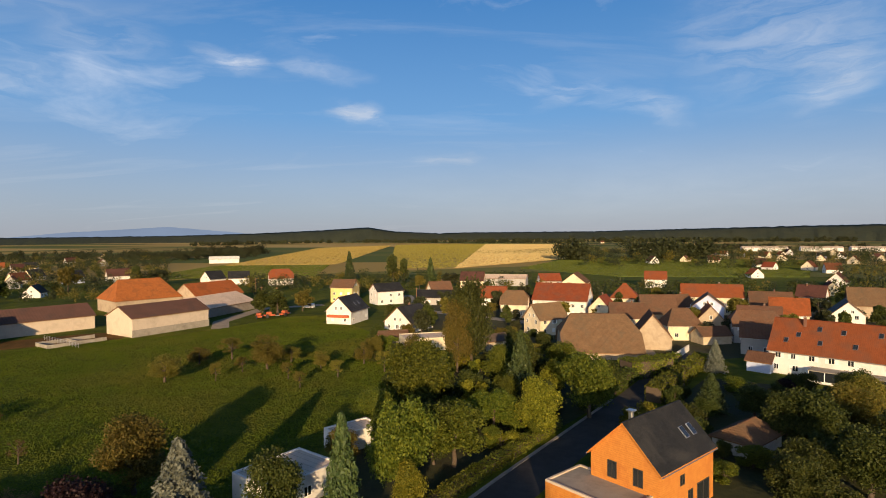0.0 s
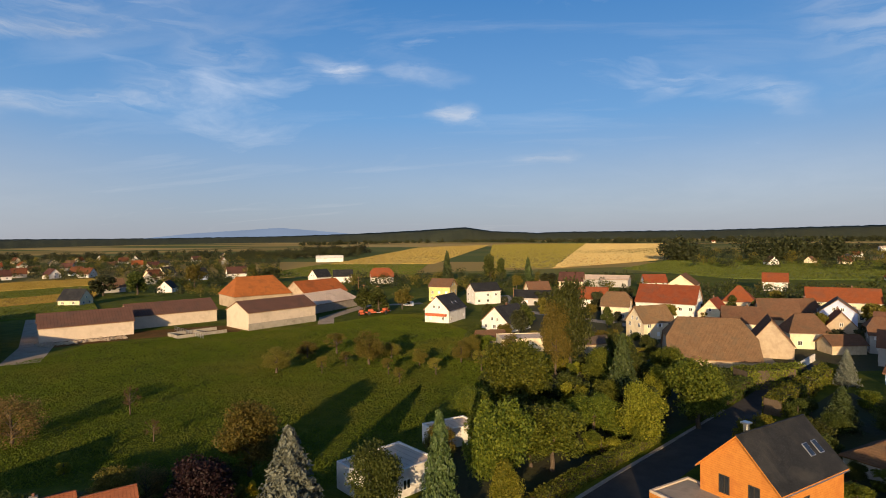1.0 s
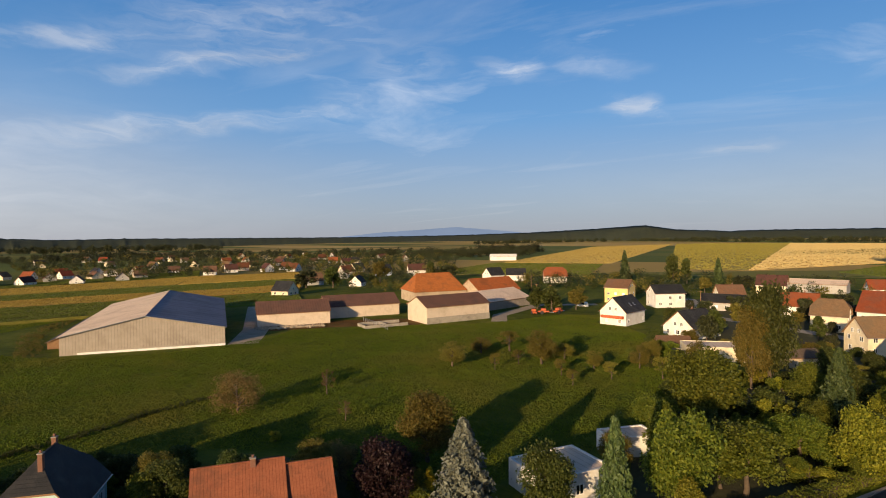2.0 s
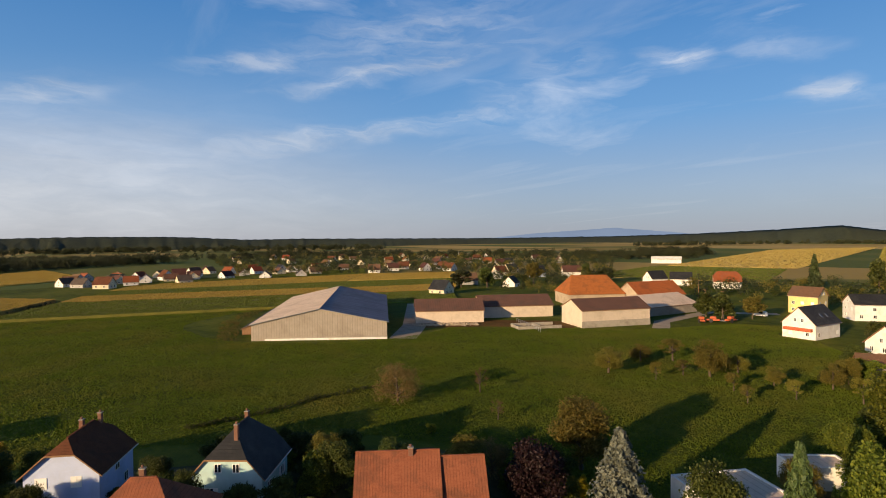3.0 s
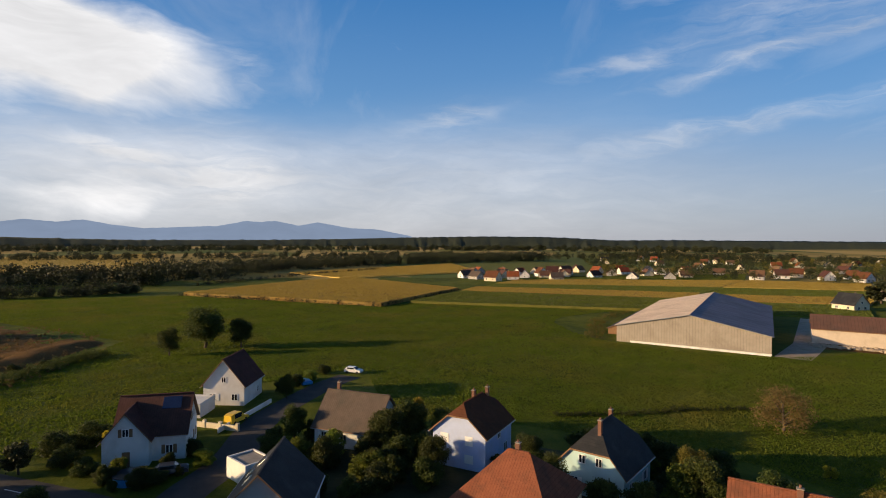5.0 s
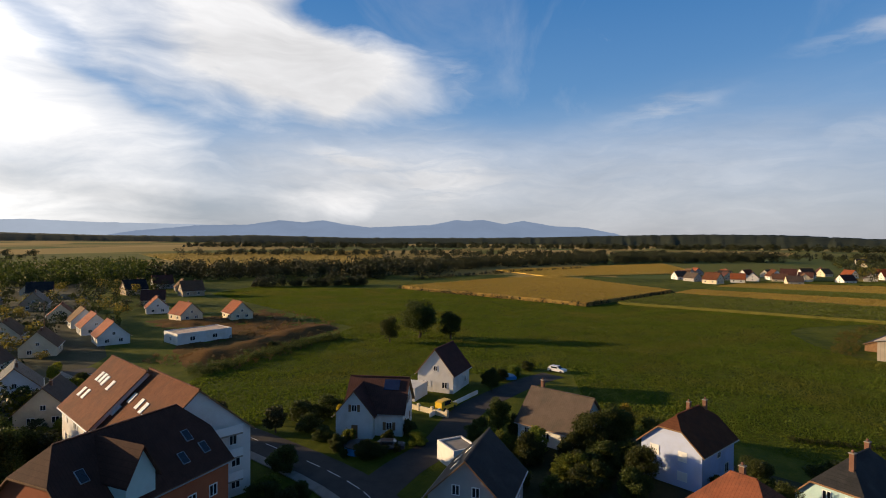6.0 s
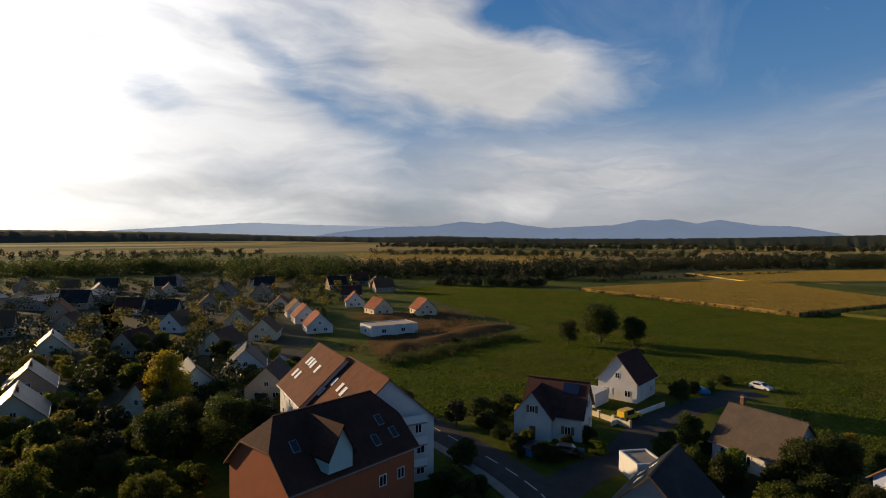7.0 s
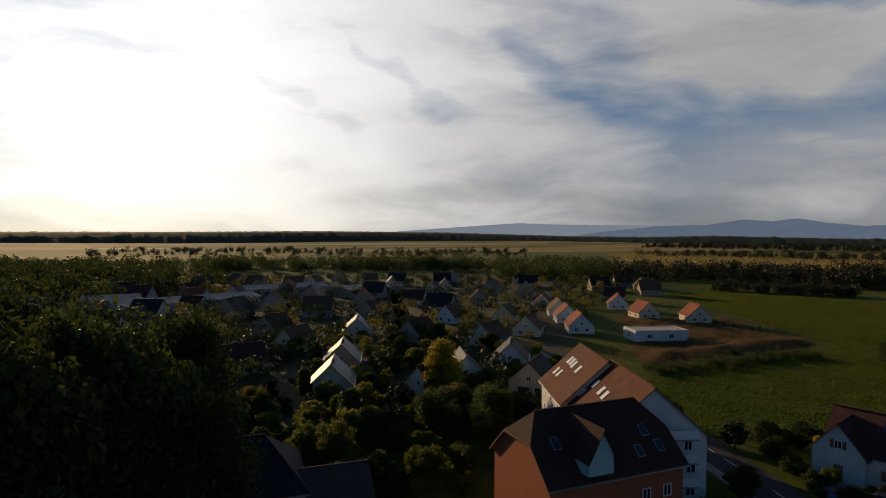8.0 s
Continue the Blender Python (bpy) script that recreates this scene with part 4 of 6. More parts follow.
field("green maize strip beside the meadow", [(-285, 39), (-225, 160), (-270, 190), (-338, 77)], 1.3, MAIZE_EDGE)
field("ripe tan maize strip", [(-339, 78), (-271, 191), (-300, 215), (-365, 95)], 1.5, MAIZE)
field("green crop strip", [(-366, 96), (-301, 216), (-345, 262), (-400, 118)], 0.5, GREENFIELD)
field("olive crop strip", [(-402, 119), (-347, 264), (-405, 331), (-440, 150)], 0.7, OLIVE)
field("bright green crop strip", [(-442, 151), (-407, 333), (-486, 398), (-470, 180)], 0.5, GREENFIELD)
STRIPS = [([(-222, 165), (-268, 193), (-235, 262), (-196, 222)], 0.5, GREENFIELD), ([(-270, 194), (-300, 217), (-262, 300), (-236, 264)], 0.9, MAIZE), ([(-302, 218), (-345, 264), (-300, 345), (-264, 302)], 0.5, GREENFIELD), ([(-347, 266), (-405, 333), (-350, 410), (-302, 347)], 0.7, TANFIELD)]
for pts, h, mat in STRIPS:
    field("crop strip behind the farm", pts, h, mat)
field("tan stubble plain beyond the hedges", [(-520, -330), (-660, -180), (-1340, -380), (-900, -700)], 0.2, TANFIELD)
field("tan crop field beyond the maize", [(-470, 10), (-560, -40), (-760, 160), (-560, 150)], 0.8, TANFIELD)
field("pale straw stubble field on the rise", [(11, 543), (176, 752), (416, 1837), (150, 1970)], 0.15, STUBBLE)
field("olive crop field on the rise", [(-52, 551), (10, 545), (149, 1975), (-169, 2000)], 0.3, OLIVE)
field("dry tan field on the rise", [(-243, 630), (-120, 640), (-170, 1980), (-330, 1500)], 0.25, TANFIELD)
field("green pasture on the rise", [(73, 535), (130, 420), (260, 400), (420, 640), (186, 789)], 0.2, GREENFIELD)
field("green pasture behind the farm", [(-240, 420), (-100, 430), (-125, 620), (-250, 620)], 0.2, OLIVE)

# rough building plot of bare earth and dry weeds, with mounds
rng = np.random.default_rng(5)
n = 46
v, f = [], []
for i in range(n):
    for j in range(n):
        a, b = i / (n - 1), j / (n - 1)
        p = (Vector((-116, -78)) * (1 - a) + Vector((-190, -66)) * a) * (1 - b) + (Vector((-190, -150)) * (1 - a) + Vector((-240, -120)) * a) * b
        e = min(1.0, 6 * min(a, 1 - a, b, 1 - b))
        z = e * (0.35 + 1.0 * max(0, noise.noise((p.x * 0.06, p.y * 0.06, 3))) + 0.5 * noise.noise((p.x * 0.25, p.y * 0.25, 8)) + 1.3 * math.exp(-((b - 0.12) / 0.09) ** 2)) - 0.25
        v.append((p.x, p.y, z))
for i in range(n - 1):
    for j in range(n - 1):
        f.append((i * n + j, i * n + j + 1, i * n + n + j + 1, i * n + n + j))
tagged(new("building_plot", mesh_of("building_plot", v, f, DIRT, smooth=True)), "rough building plot of bare earth and dry weeds", "ground", kind="structure")


# ---- roads ----
def ribbon(name, label, pts, width, z, mat):
    P = [Vector(q) for q in pts]
    v, f = [], []
    for k, q in enumerate(P):
        d = (P[min(k + 1, len(P) - 1)] - P[max(k - 1, 0)]).normalized()
        s = Vector((-d.y, d.x)) * width / 2
        for w, zz in ((q + s, z), (q - s, z), (q + s, -0.2), (q - s, -0.2)):
            v.append((w.x, w.y, zz))
        if k:
            o = 4 * k
            f += [(o - 4, o - 3, o + 1, o), (o - 2, o - 4, o, o + 2), (o - 3, o - 1, o + 3, o + 1)]
    return tagged(new(name, mesh_of(name, v, f, mat)), label, "road", kind="structure")


def smooth_line(pts, per=6):
    out = []
    P = [Vector(p) for p in pts]
    for k in range(len(P) - 1):
        a, b, c, d = P[max(k - 1, 0)], P[k], P[k + 1], P[min(k + 2, len(P) - 1)]
        for q in range(per):
            u = q / per
            out.append(0.5 * ((2 * b) + (c - a) * u + (2 * a - 5 * b + 4 * c - d) * u * u + (3 * b - a - 3 * c + d) * u ** 3))
    return out + [P[-1]]


main_line = smooth_line([(-118, -108), (-99, -74), (-84, -46.5), (-68, -21.5), (-50, -10), (-27, 15), (-6, 48), (8, 69), (24, 91), (37, 109), (50, 128), (64, 150)])
road = ribbon("road", "grey asphalt village street with a dashed centre line", main_line, 6.2, 0.03, ASPHALT)
ribbon("pavement", "pale paved footway beside the street", [p + Vector((0.845, -0.53)) * 4.1 for p in main_line[:30]], 1.6, 0.14, PAVING)
ribbon("pavement", "pale paved footway beside the street", [p + Vector((-0.81, 0.58)) * 3.3 for p in main_line[36:54]], 0.5, 0.14, PAVING)
dash = box_mesh("lane_mark", (-1.5, -0.08, 0.03), (1.5, 0.08, 0.038), PAINT_LINE, 0)
for k in range(1, 24):
    d = main_line[k + 1] - main_line[k]
    m = (main_line[k + 1] + main_line[k]) / 2
    part("lane_mark", dash, road, pose(m.x, m.y, 0.0, 0, 0, math.degrees(math.atan2(d.y, d.x))))
ribbon("road", "grey asphalt side street between gardens", smooth_line([(-68, -20), (-76, -18), (-86, -14.5), (-104, -12), (-124, -3), (-134, 4)]), 6.0, 0.024, ASPHALT)
ribbon("road", "narrow asphalt lane beside the farm", [(-56, 262), (-80, 250), (-84, 212), (-78, 196)], 6, 0.02, GRAVEL)
ribbon("road", "gravel yard drive beside the big hall", [(-133, 124), (-150, 146), (-176, 172), (-200, 196)], 9, 0.03, GRAVEL)
ribbon("road", "earth farmyard in front of the barns", [(-152, 146), (-134, 166), (-116, 180), (-104, 184)], 16, 0.025, DIRT)
ribbon("road", "estate street among the houses", [(-70, -120), (-120, -190), (-160, -260)], 6, 0.02, ASPHALT)
ribbon("road", "estate street among the houses", [(-20, -110), (-60, -180), (-100, -260)], 6, 0.02, ASPHALT)
ribbon("road", "village street among old houses", [(50, 128), (58, 175), (30, 205), (-10, 240), (-20, 300)], 6, 0.02, PAVING)

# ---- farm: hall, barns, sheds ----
# other_slope: the slope away from the sun is darkened by its own colour
house("big farm hall of silvered boards with a grey sheet roof", -185.6, 134.6, 139, 88, 43, 5.2, 9.8, BOARDS, SHEET, other_slope=SHEET_SHADE, over=0.6, openings=(), name="farm_hall", category="hall", trim=METAL)
bm = bmesh.new()
add_box(bm, (-40, -0.4, -0.2), (40, 0.4, 0.6), 0.05)
hall_base = tagged(new("plinth", bm_mesh("plinth", bm, WHITE)), "whitewashed low plinth along the hall", "wall", kind="structure")
hall_base.matrix_basis = pose(-151.9, 105.3, 0, 0, 0, 45.5) @ Matrix.Diagonal((0.54, 1, 1, 1))
house("dark lean-to shelter beside the big hall", -200, 114, 139, 56, 5, 2.0, 3.0, WOOD, TILE_DARK, openings=(), name="shelter", category="shed")
house("white boarded barn with a brown roof", -98.6, 195, 58, 27.5, 15.5, 6.1, 9.4, BEIGE, BROWN_SHEET, openings=(), name="barn", category="barn")
bm = bmesh.new()
add_box(bm, (-13.9, -7.9, -0.2), (13.9, -7.75, 2.3), 0.02)
tagged(new("retaining_wall", bm_mesh("retaining_wall", bm, CONCRETE)), "grey concrete base wall of the barn", "wall", kind="structure").matrix_basis = pose(-98.6, 195, 0, 0, 0, 58)
for x, y, a, L in ((-150, 164.6, 47, 26), (-139.5, 193, 50, 30)):
    house("long cream-walled cattle barn with a brown sheet roof", x, y, a, L, 16, 4.6, 8.2, BEIGE, BROWN_SHEET, openings=(), name="barn", category="barn", group="long barns")
house("old farmhouse barn with a bright orange tiled roof", -136, 252, 48, 27, 23, 5.4, 13.4, STONE, TILE_ORANGE, hx=5, zh=5.4, openings=(), name="barn", category="barn")
house("farm building with an orange tiled roof", -111, 266, 62, 26, 17, 5.0, 10.6, STONE, TILE_ORANGE, openings=(), name="barn", category="barn")
house("low farm hall with a pale grey sheet roof", -99, 236, 72, 36, 20, 3.6, 7.4, BOARDS, SHEET, openings=(), name="farm_hall", category="hall")

# ---- the old village ahead ----
ob = house("new house of orange brick with a black tiled roof", 25.0, 67.2, 40, 12.4, 8.8, 6.2, 10.5, ORANGE_WALL, TILE_DARK, over=0.35, trim=ORANGE_WALL, skylights=((-1, 2.6, 0.42, 0.9, 1.5), (-1, 4.4, 0.42, 0.9, 1.5)),
      openings=[("w", -1.5, 3.9, 1.2, 2.0, "dark"), ("w", 1.8, 3.9, 1.2, 2.0, "dark"), ("s", 0.5, 0.5, 1.1, 2.1, "dark"), ("s", 3.6, 0.2, 3.0, 2.6, "dark"), ("s", -3.6, 0.5, 1.2, 2.1, "dark"), ("s", -1.4, 3.6, 1.0, 1.2, "dark")])
part("vent_pipe", box_mesh("vent_pipe", (-4.2, 0.2, 10.0), (-3.7, 0.7, 11.4), METAL, 0.08), ob)
part("vent_cowl", box_mesh("vent_cowl", (-4.4, 0.0, 11.4), (-3.5, 0.9, 11.6), METAL, 0.05), ob)
flat_house("flat-roofed orange brick annexe under construction", 17.6, 63.2, 40, 6.6, 10.5, 3.5, ORANGE_WALL, CONCRETE, [("w", 1.5, 0.2, 2.8, 2.3, "dark"), ("s", 0, 0.2, 2.4, 2.2, "dark")], name="annexe", category="annexe", coping=BEIGE)
house("small garden hut with a brown tiled roof", 45, 83.2, 38, 9, 6, 2.2, 3.9, WHITE, TILE_OLD, hx=2.2, openings=(), name="garden_hut", category="hut")
house("long white terrace with a red tiled roof", 90.8, 120.9, -46, 34, 12, 5.4, 11.8, WHITE, TILE_RED, chimneys=((-11, -1.2, 0.8), (6, 1.0, 0.8), (13, -1, 0.8)),
      skylights=[(-1, u, fr, 0.9, 1.3) for u, fr in ((-14, 0.3), (-11.8, 0.5), (-8, 0.72), (-7.4, 0.3), (-3.5, 0.68), (-1, 0.3), (3, 0.7), (5, 0.3), (9, 0.5))], style="")
con = thing("conservatory", "grey flat-roofed conservatory with glass walls and white posts", "conservatory", pose(90.8, 120.9, 0, 0, 0, -46) @ pose(-3.0, -8.1, 0))
part("roof", box_mesh("roof", (-5.4, -2.3, 2.5), (9.4, 2.0, 2.68), CONCRETE, 0.03), con)
for u in (-5.2, -2.3, 0.6, 3.5, 6.4, 9.2):
    part("post", box_mesh("post", (u - 0.07, -2.1, -0.1), (u + 0.07, -1.96, 2.5), FRAME, 0.01), con)
for u in (-5.1, -2.2, 0.7, 3.6, 6.5):
    part("pane", box_mesh("pane", (u, -2.05, 0.5), (u + 2.7, -2.01, 2.45), PANE, 0), con)
part("wall", box_mesh("wall", (-5.3, -2.12, -0.1), (9.3, -1.94, 0.5), WHITE, 0.01), con)
house("low pale blue-grey shed against the terrace", 73.5, 130, -46, 5, 4, 2.6, 4.2, BLUE, TILE_BROWN, openings=(), name="shed", category="shed")
house("house with a red tiled roof and cream walls", 107, 225, -20, 22, 11, 7, 11.4, CREAM, TILE_RED, chimneys=((3, 0.5, 0.8),))
house("gabled house with pale blue walls", 93.5, 199, 66, 10, 10, 6.6, 10.6, BLUE, TILE_GREY, style="white")
house("large old barn with a broad weathered roof", 41.5, 151.5, -6, 20, 18, 2.0, 10.4, STONE, TILE_OLD, hx=3.2, zh=6.0, openings=(), name="barn", category="barn")
house("old stone barn with a weathered brown roof", 59, 160, 74, 12, 10, 3.4, 9.6, STONE, TILE_OLD, openings=(), name="barn", category="barn")
house("large white farmhouse with a red tiled roof", 48, 226, -24, 21, 15, 6.3, 12.2, WHITE, TILE_RED)
house("cream house with a brown tiled roof", 28, 220.7, -15, 10, 8.5, 5.3, 10.0, CREAM, TILE_OLD, hx=2, zh=7.5)
house("cream gabled house with brown roof", 33, 182, 28, 11, 8.5, 5.3, 9.6, CREAM, TILE_OLD)
house("old stone barn with a weathered tiled roof", 75.4, 199, -4, 11.5, 9, 4.5, 10.2, STONE, TILE_OLD, openings=(), name="barn", category="barn")
house("old cream house with a weathered hipped roof", 72.4, 172, -4, 10, 9, 4.6, 9.0, CREAM, TILE_OLD, hx=3, zh=4.6)
house("open shed with a brown roof", 78, 164, 10, 9, 6, 2.6, 4.6, BOARDS_Y, TILE_OLD, openings=(), name="shed", category="shed")
house("grey village barn with a dark brown roof", 92, 166, -17, 13, 9, 5.0, 9.0, GREY, TILE_BROWN, hx=2, zh=6.5)
house("grey-walled village house with a dark brown roof", 84, 150, -30, 8, 8, 4.6, 8.0, GREY, TILE_BROWN)
house("cream village house with an orange tiled roof", 115.4, 188, -28, 11, 9, 5.2, 10.0, CREAM, TILE_ORANGE)
house("white gabled house with a dark roof", 134, 187, 60, 11, 9, 5.2, 9.2, WHITE, TILE_DARK)
house("old barn with orange-brown roof", 161, 209, -30, 18, 12, 5, 11, STONE, TILE_OLD, openings=(), name="barn", category="barn")
for x, y, a, L, W, ze, zr, wall, roof, what in ((62, 190, -12, 11, 8, 4.2, 8.6, CREAM, TILE_OLD, "cream"), (86, 182, 70, 10, 8, 4.4, 8.8, STONE, TILE_RED, "stone"), (101, 180, -25, 12, 8, 4.6, 8.4, GREY, TILE_BROWN, "grey"),
                                            (60, 212, 60, 10, 8, 4.4, 8.8, CREAM, TILE_RED, "cream"), (123, 212, -20, 14, 9, 5.0, 9.6, CREAM, TILE_OLD, "cream"), (90, 216, 20, 9, 8, 4.4, 8.4, WHITE, TILE_OLD, "white"), (22, 250, -15, 12, 9, 4.6, 9.0, WHITE, TILE_RED, "white"), (-2, 284, 20, 11, 9, 4.4, 8.6, CREAM, TILE_BROWN, "cream")):
    house(f"{what}-walled old village house with a worn tiled roof", x, y, a, L, W, ze, zr, wall, roof, chimneys=((1.5, 0.4, 0.7),))
house("small house with a red pyramid roof", 77, 239, -20, 11, 11, 5.4, 10.8, CREAM, TILE_RED, hx=5.3)
house("white house with a red roof behind trees", 127, 337, -20, 12, 10, 5, 9.4, WHITE, TILE_RED)
house("cream house with a dark hipped roof", 17, 326, -10, 13, 10, 6, 10.6, CREAM, TILE_WINE)
house("pale workshop with a low grey roof", 40, 358, -15, 26, 14, 4.6, 6.6, GREY, SHEET, openings=(), name="workshop", category="workshop")
house("cream barn with a pale gable wall", 72, 306, 68, 16, 13, 6, 11, CREAM, TILE_OLD, name="barn", category="barn", openings=())
house("white house with a red tiled roof", 62, 330, 5, 12, 9, 5, 9, WHITE, TILE_RED)
house("white bungalow with a black tiled roof", -11.8, 192.3, 58, 13, 11, 3.2, 8.0, WHITE, TILE_DARK, chimneys=((1, 0.6, 0.7),))
ob = house("white gabled house with a balcony and black roof", -35.9, 210.5, 72, 14, 10, 4.8, 9.6, WHITE, TILE_DARK, skylights=((-1, 0, 0.4, 0.9, 1.3), (-1, 3, 0.4, 0.9, 1.3)))
part("balcony", box_mesh("balcony", (-8.2, -4.2, 2.5), (-7.0, 4.2, 3.4), RUST_RED), ob, label="red-railed balcony")
house("tall yellow house with a brown roof", -48, 275, -11, 11, 10, 7.2, 10.6, YELLOW, TILE_BROWN)
house("white two-storey house with a grey roof", -27, 266, 30, 13, 10, 6.2, 9.4, WHITE, TILE_DARK)
house("long low house with a dark grey roof", -2, 262, -8, 20, 9, 3.4, 6.4, GREY, TILE_DARK)
house("white house with red half-hipped roof", -108, 374, 21, 15, 11, 4.6, 10.2, WHITE, TILE_RED, hx=2.5, zh=7.5)
house("white gabled house with dark roof", -152, 372, 60, 12, 10, 4.6, 9.4, WHITE, TILE_DARK)
house("white house with dark hipped roof", -138, 380, 20, 13, 10, 4.4, 8.6, WHITE, TILE_DARK)
house("white house with dark wine-red roof", -236, 408, 40, 14, 10, 4.6, 9.4, WHITE, TILE_WINE)
house("blue-grey gabled house with a dark roof", -262, 398, 60, 11, 10, 4.6, 9.0, BLUE, TILE_DARK)
house("long white barn alone in the fields", -268, 690, 20, 34, 12, 5, 8, WHITE, WHITE, openings=(), name="barn", category="barn")
flat_house("white flat-roofed house among garden trees", -19.6, 69.2, 52, 10, 8, 3.5, WHITE, SHEET, [("s", 0, 0.9, 1.2, 1.3, ""), ("w", 0, 0.9, 1.4, 1.2, "")])
flat_house("white flat-roofed garage among garden trees", -14, 85.5, 40, 7.5, 4.5, 3.0, WHITE, SHEET, name="garage", category="garage")
flat_house("ochre-walled workshop with a grey flat roof", -4, 160, 15, 16, 9, 3.6, CREAM, SHEET, name="workshop", category="workshop")
house("rickety garden shed of grey boards", -15, 166, 15, 8, 5, 2.4, 3.8, BOARDS, TILE_OLD, openings=(), name="shed", category="shed")
house("small shed with a grey roof", 14, 158, 30, 7, 5, 2.6, 4.0, BOARDS_Y, TILE_GREY, openings=(), name="shed", category="shed")

# ---- houses along the meadow ----
house("house with pale blue walls and a red half-hipped roof", -80.8, 20.5, 141, 9.8, 8.2, 5.0, 8.6, BLUE, TILE_RUST, hx=2.0, zh=7.2, chimneys=((1.2, 0.5, 0.9), (4, -0.5, 0.9)),
      openings=[("w", -2.2, 3.4, 1.3, 1.3, "blind"), ("w", 1.6, 3.4, 1.2, 1.3, "blind"), ("w", -2.4, 0.9, 1.4, 1.2, ""), ("w", 1.6, 0.9, 1.3, 1.2, "blind"), ("n", 0, 0.9, 1.2, 1.3, ""), ("n", -3, 0.9, 1.2, 1.3, ""), ("s", 0, 3.4, 1.2, 1.3, ""), ("s", 2.5, 0.9, 1.2, 1.3, "")])
house("aqua-walled house with a black tiled roof", -68.2, 35.2, 131, 9.6, 8.6, 3.7, 8.5, AQUA, TILE_DARK, chimneys=((-3.2, -0.6, 0.9), (2.8, 0.4, 0.7)), skylights=((1, 1, 0.4, 0.8, 1.2),), hx=3.0, zh=5.6)
house("house with a red pantiled roof", -45.8, 41.8, 47, 8.4, 9.5, 4.4, 8.5, CREAM, TILE_PAN, chimneys=((1.4, -0.3, 0.6),))
house("wing of a house with a red pantiled roof", -40.8, 46.6, 47, 4.4, 8, 4.2, 7.9, CREAM, TILE_PAN)
house("house with an orange hipped roof", -60, 20.5, 48, 11, 11, 4.0, 8.3, CREAM, TILE_PAN, hx=4.6, chimneys=((-0.6, 1.2, 0.6),), skylights=((1, 1.5, 0.5, 0.8, 1.2), (1, -1.5, 0.25, 0.8, 1.2)))
house("white bungalow with a grey-brown tiled roof", -91.3, 4.1, 58, 10.5, 9, 3.0, 7.4, WHITE, TILE_GREY, chimneys=((-4, 0.8, 1.2),))
ob = house("white house with brown shutters and wine-red roof", -92, -26, 93, 9.4, 9, 3.9, 8.3, WHITE, TILE_WINE, style="wood", skylights=())
part("solar_panel", box_mesh("solar_panel", (1.0, -2.6, 0.0), (3.6, -0.6, 0.08), PANEL, 0.01), ob, pose(0, 0, 8.55) @ pose(0, 0, 0, 44.4))
house("front gable wing of the white house", -88.6, -28.6, 3, 6, 6, 3.9, 7.5, WHITE, TILE_WINE, style="wood", name="house_wing", category="house")
ob = house("white gabled house with a dark roof by the meadow", -119.2, -19.5, 167, 9.6, 8.0, 4.0, 8.8, WHITE, TILE_WINE, style="")
flat_house("white carport beside the gabled house", -110.5, -25, 167, 6, 5, 2.6, WHITE, WHITE, name="carport", category="carport")
house("pale house with a black tiled roof", -63.4, -6.4, 171, 10, 8.5, 4.4, 8.5, GREY, TILE_DARK, skylights=((1, -2, 0.5, 0.8, 1.1), (1, 1.5, 0.65, 0.8, 1.1), (1, 2, 0.3, 0.8, 1.1)))
flat_house("small white garage with a flat roof", -79, -10.9, 37, 5, 4, 2.8, WHITE, PAVING, name="garage", category="garage")

# ---- apartment houses by the street ----
# white paint on the skylight panes stands in for the sky's reflection
house("apartment house with an orange tiled roof", -70.5, -56.4, 56, 13.4, 13, 8.2, 14.0, WHITE, TILE_RUST, pane_glint=FRAME, skylights=[(-1, u, fr, 1.0, 1.5) for u, fr in ((-4, 0.62), (-2.6, 0.62), (-1.2, 0.6), (1.6, 0.58), (-4.6, 0.3), (-2.8, 0.3))])
ob = house("apartment house with an orange roof and balconies", -64.3, -45.2, 56, 15, 13, 8.2, 13.9, WHITE, TILE_RUST, pane_glint=FRAME, skylights=[(-1, u, fr, 1.0, 1.5) for u, fr in ((-4.6, 0.5), (-1.6, 0.48), (0.2, 0.46), (1.6, 0.3), (-5.6, 0.25))])
for zz in (2.6, 5.4, 8.2):
    ba = part("balcony", box_mesh("balcony", (7.4, -1.0, zz), (9.4, 4.6, zz + 0.2), CONCRETE), ob)
    part("balustrade", box_mesh("balustrade", (9.3, -1.0, zz + 0.2), (9.4, 4.6, zz + 1.2), FRAME), ba)
apt = house("terracotta apartment house with a dark brown roof", -50.4, -41.2, 166, 17, 11.6, 7.6, 13.0, TERRA_WALL, TILE_UMBER, hx=2.2, zh=10.4, skylights=[(-1, u, fr, 0.9, 1.4) for u, fr in ((-6, 0.5), (5.5, 0.5), (6.5, 0.25), (3.6, 0.22))],
            openings=[("s", -5, 4.2, 1.1, 1.3, ""), ("s", 3.5, 4.2, 1.1, 1.3, ""), ("s", 6.3, 4.2, 1.1, 1.3, ""), ("s", -2, 1.2, 1.1, 1.3, ""), ("s", 4, 1.2, 1.1, 1.3, "")])
dm = mesh_of("dormer", [(-1.9, -6.6, 7.0), (1.9, -6.6, 7.0), (1.9, -6.6, 8.9), (0, -6.6, 11.6), (-1.9, -6.6, 8.9), (-1.9, 0, 7.0), (1.9, 0, 7.0), (1.9, 0, 8.9), (0, 0, 11.6), (-1.9, 0, 8.9)],
             [(0, 1, 2, 3, 4), (1, 6, 7, 2), (5, 0, 4, 9)], AQUA)
do = part("dormer", dm, apt, pose(-3.0, 0, 1.2) @ Matrix.Diagonal((0.8, 1, 1, 1)))
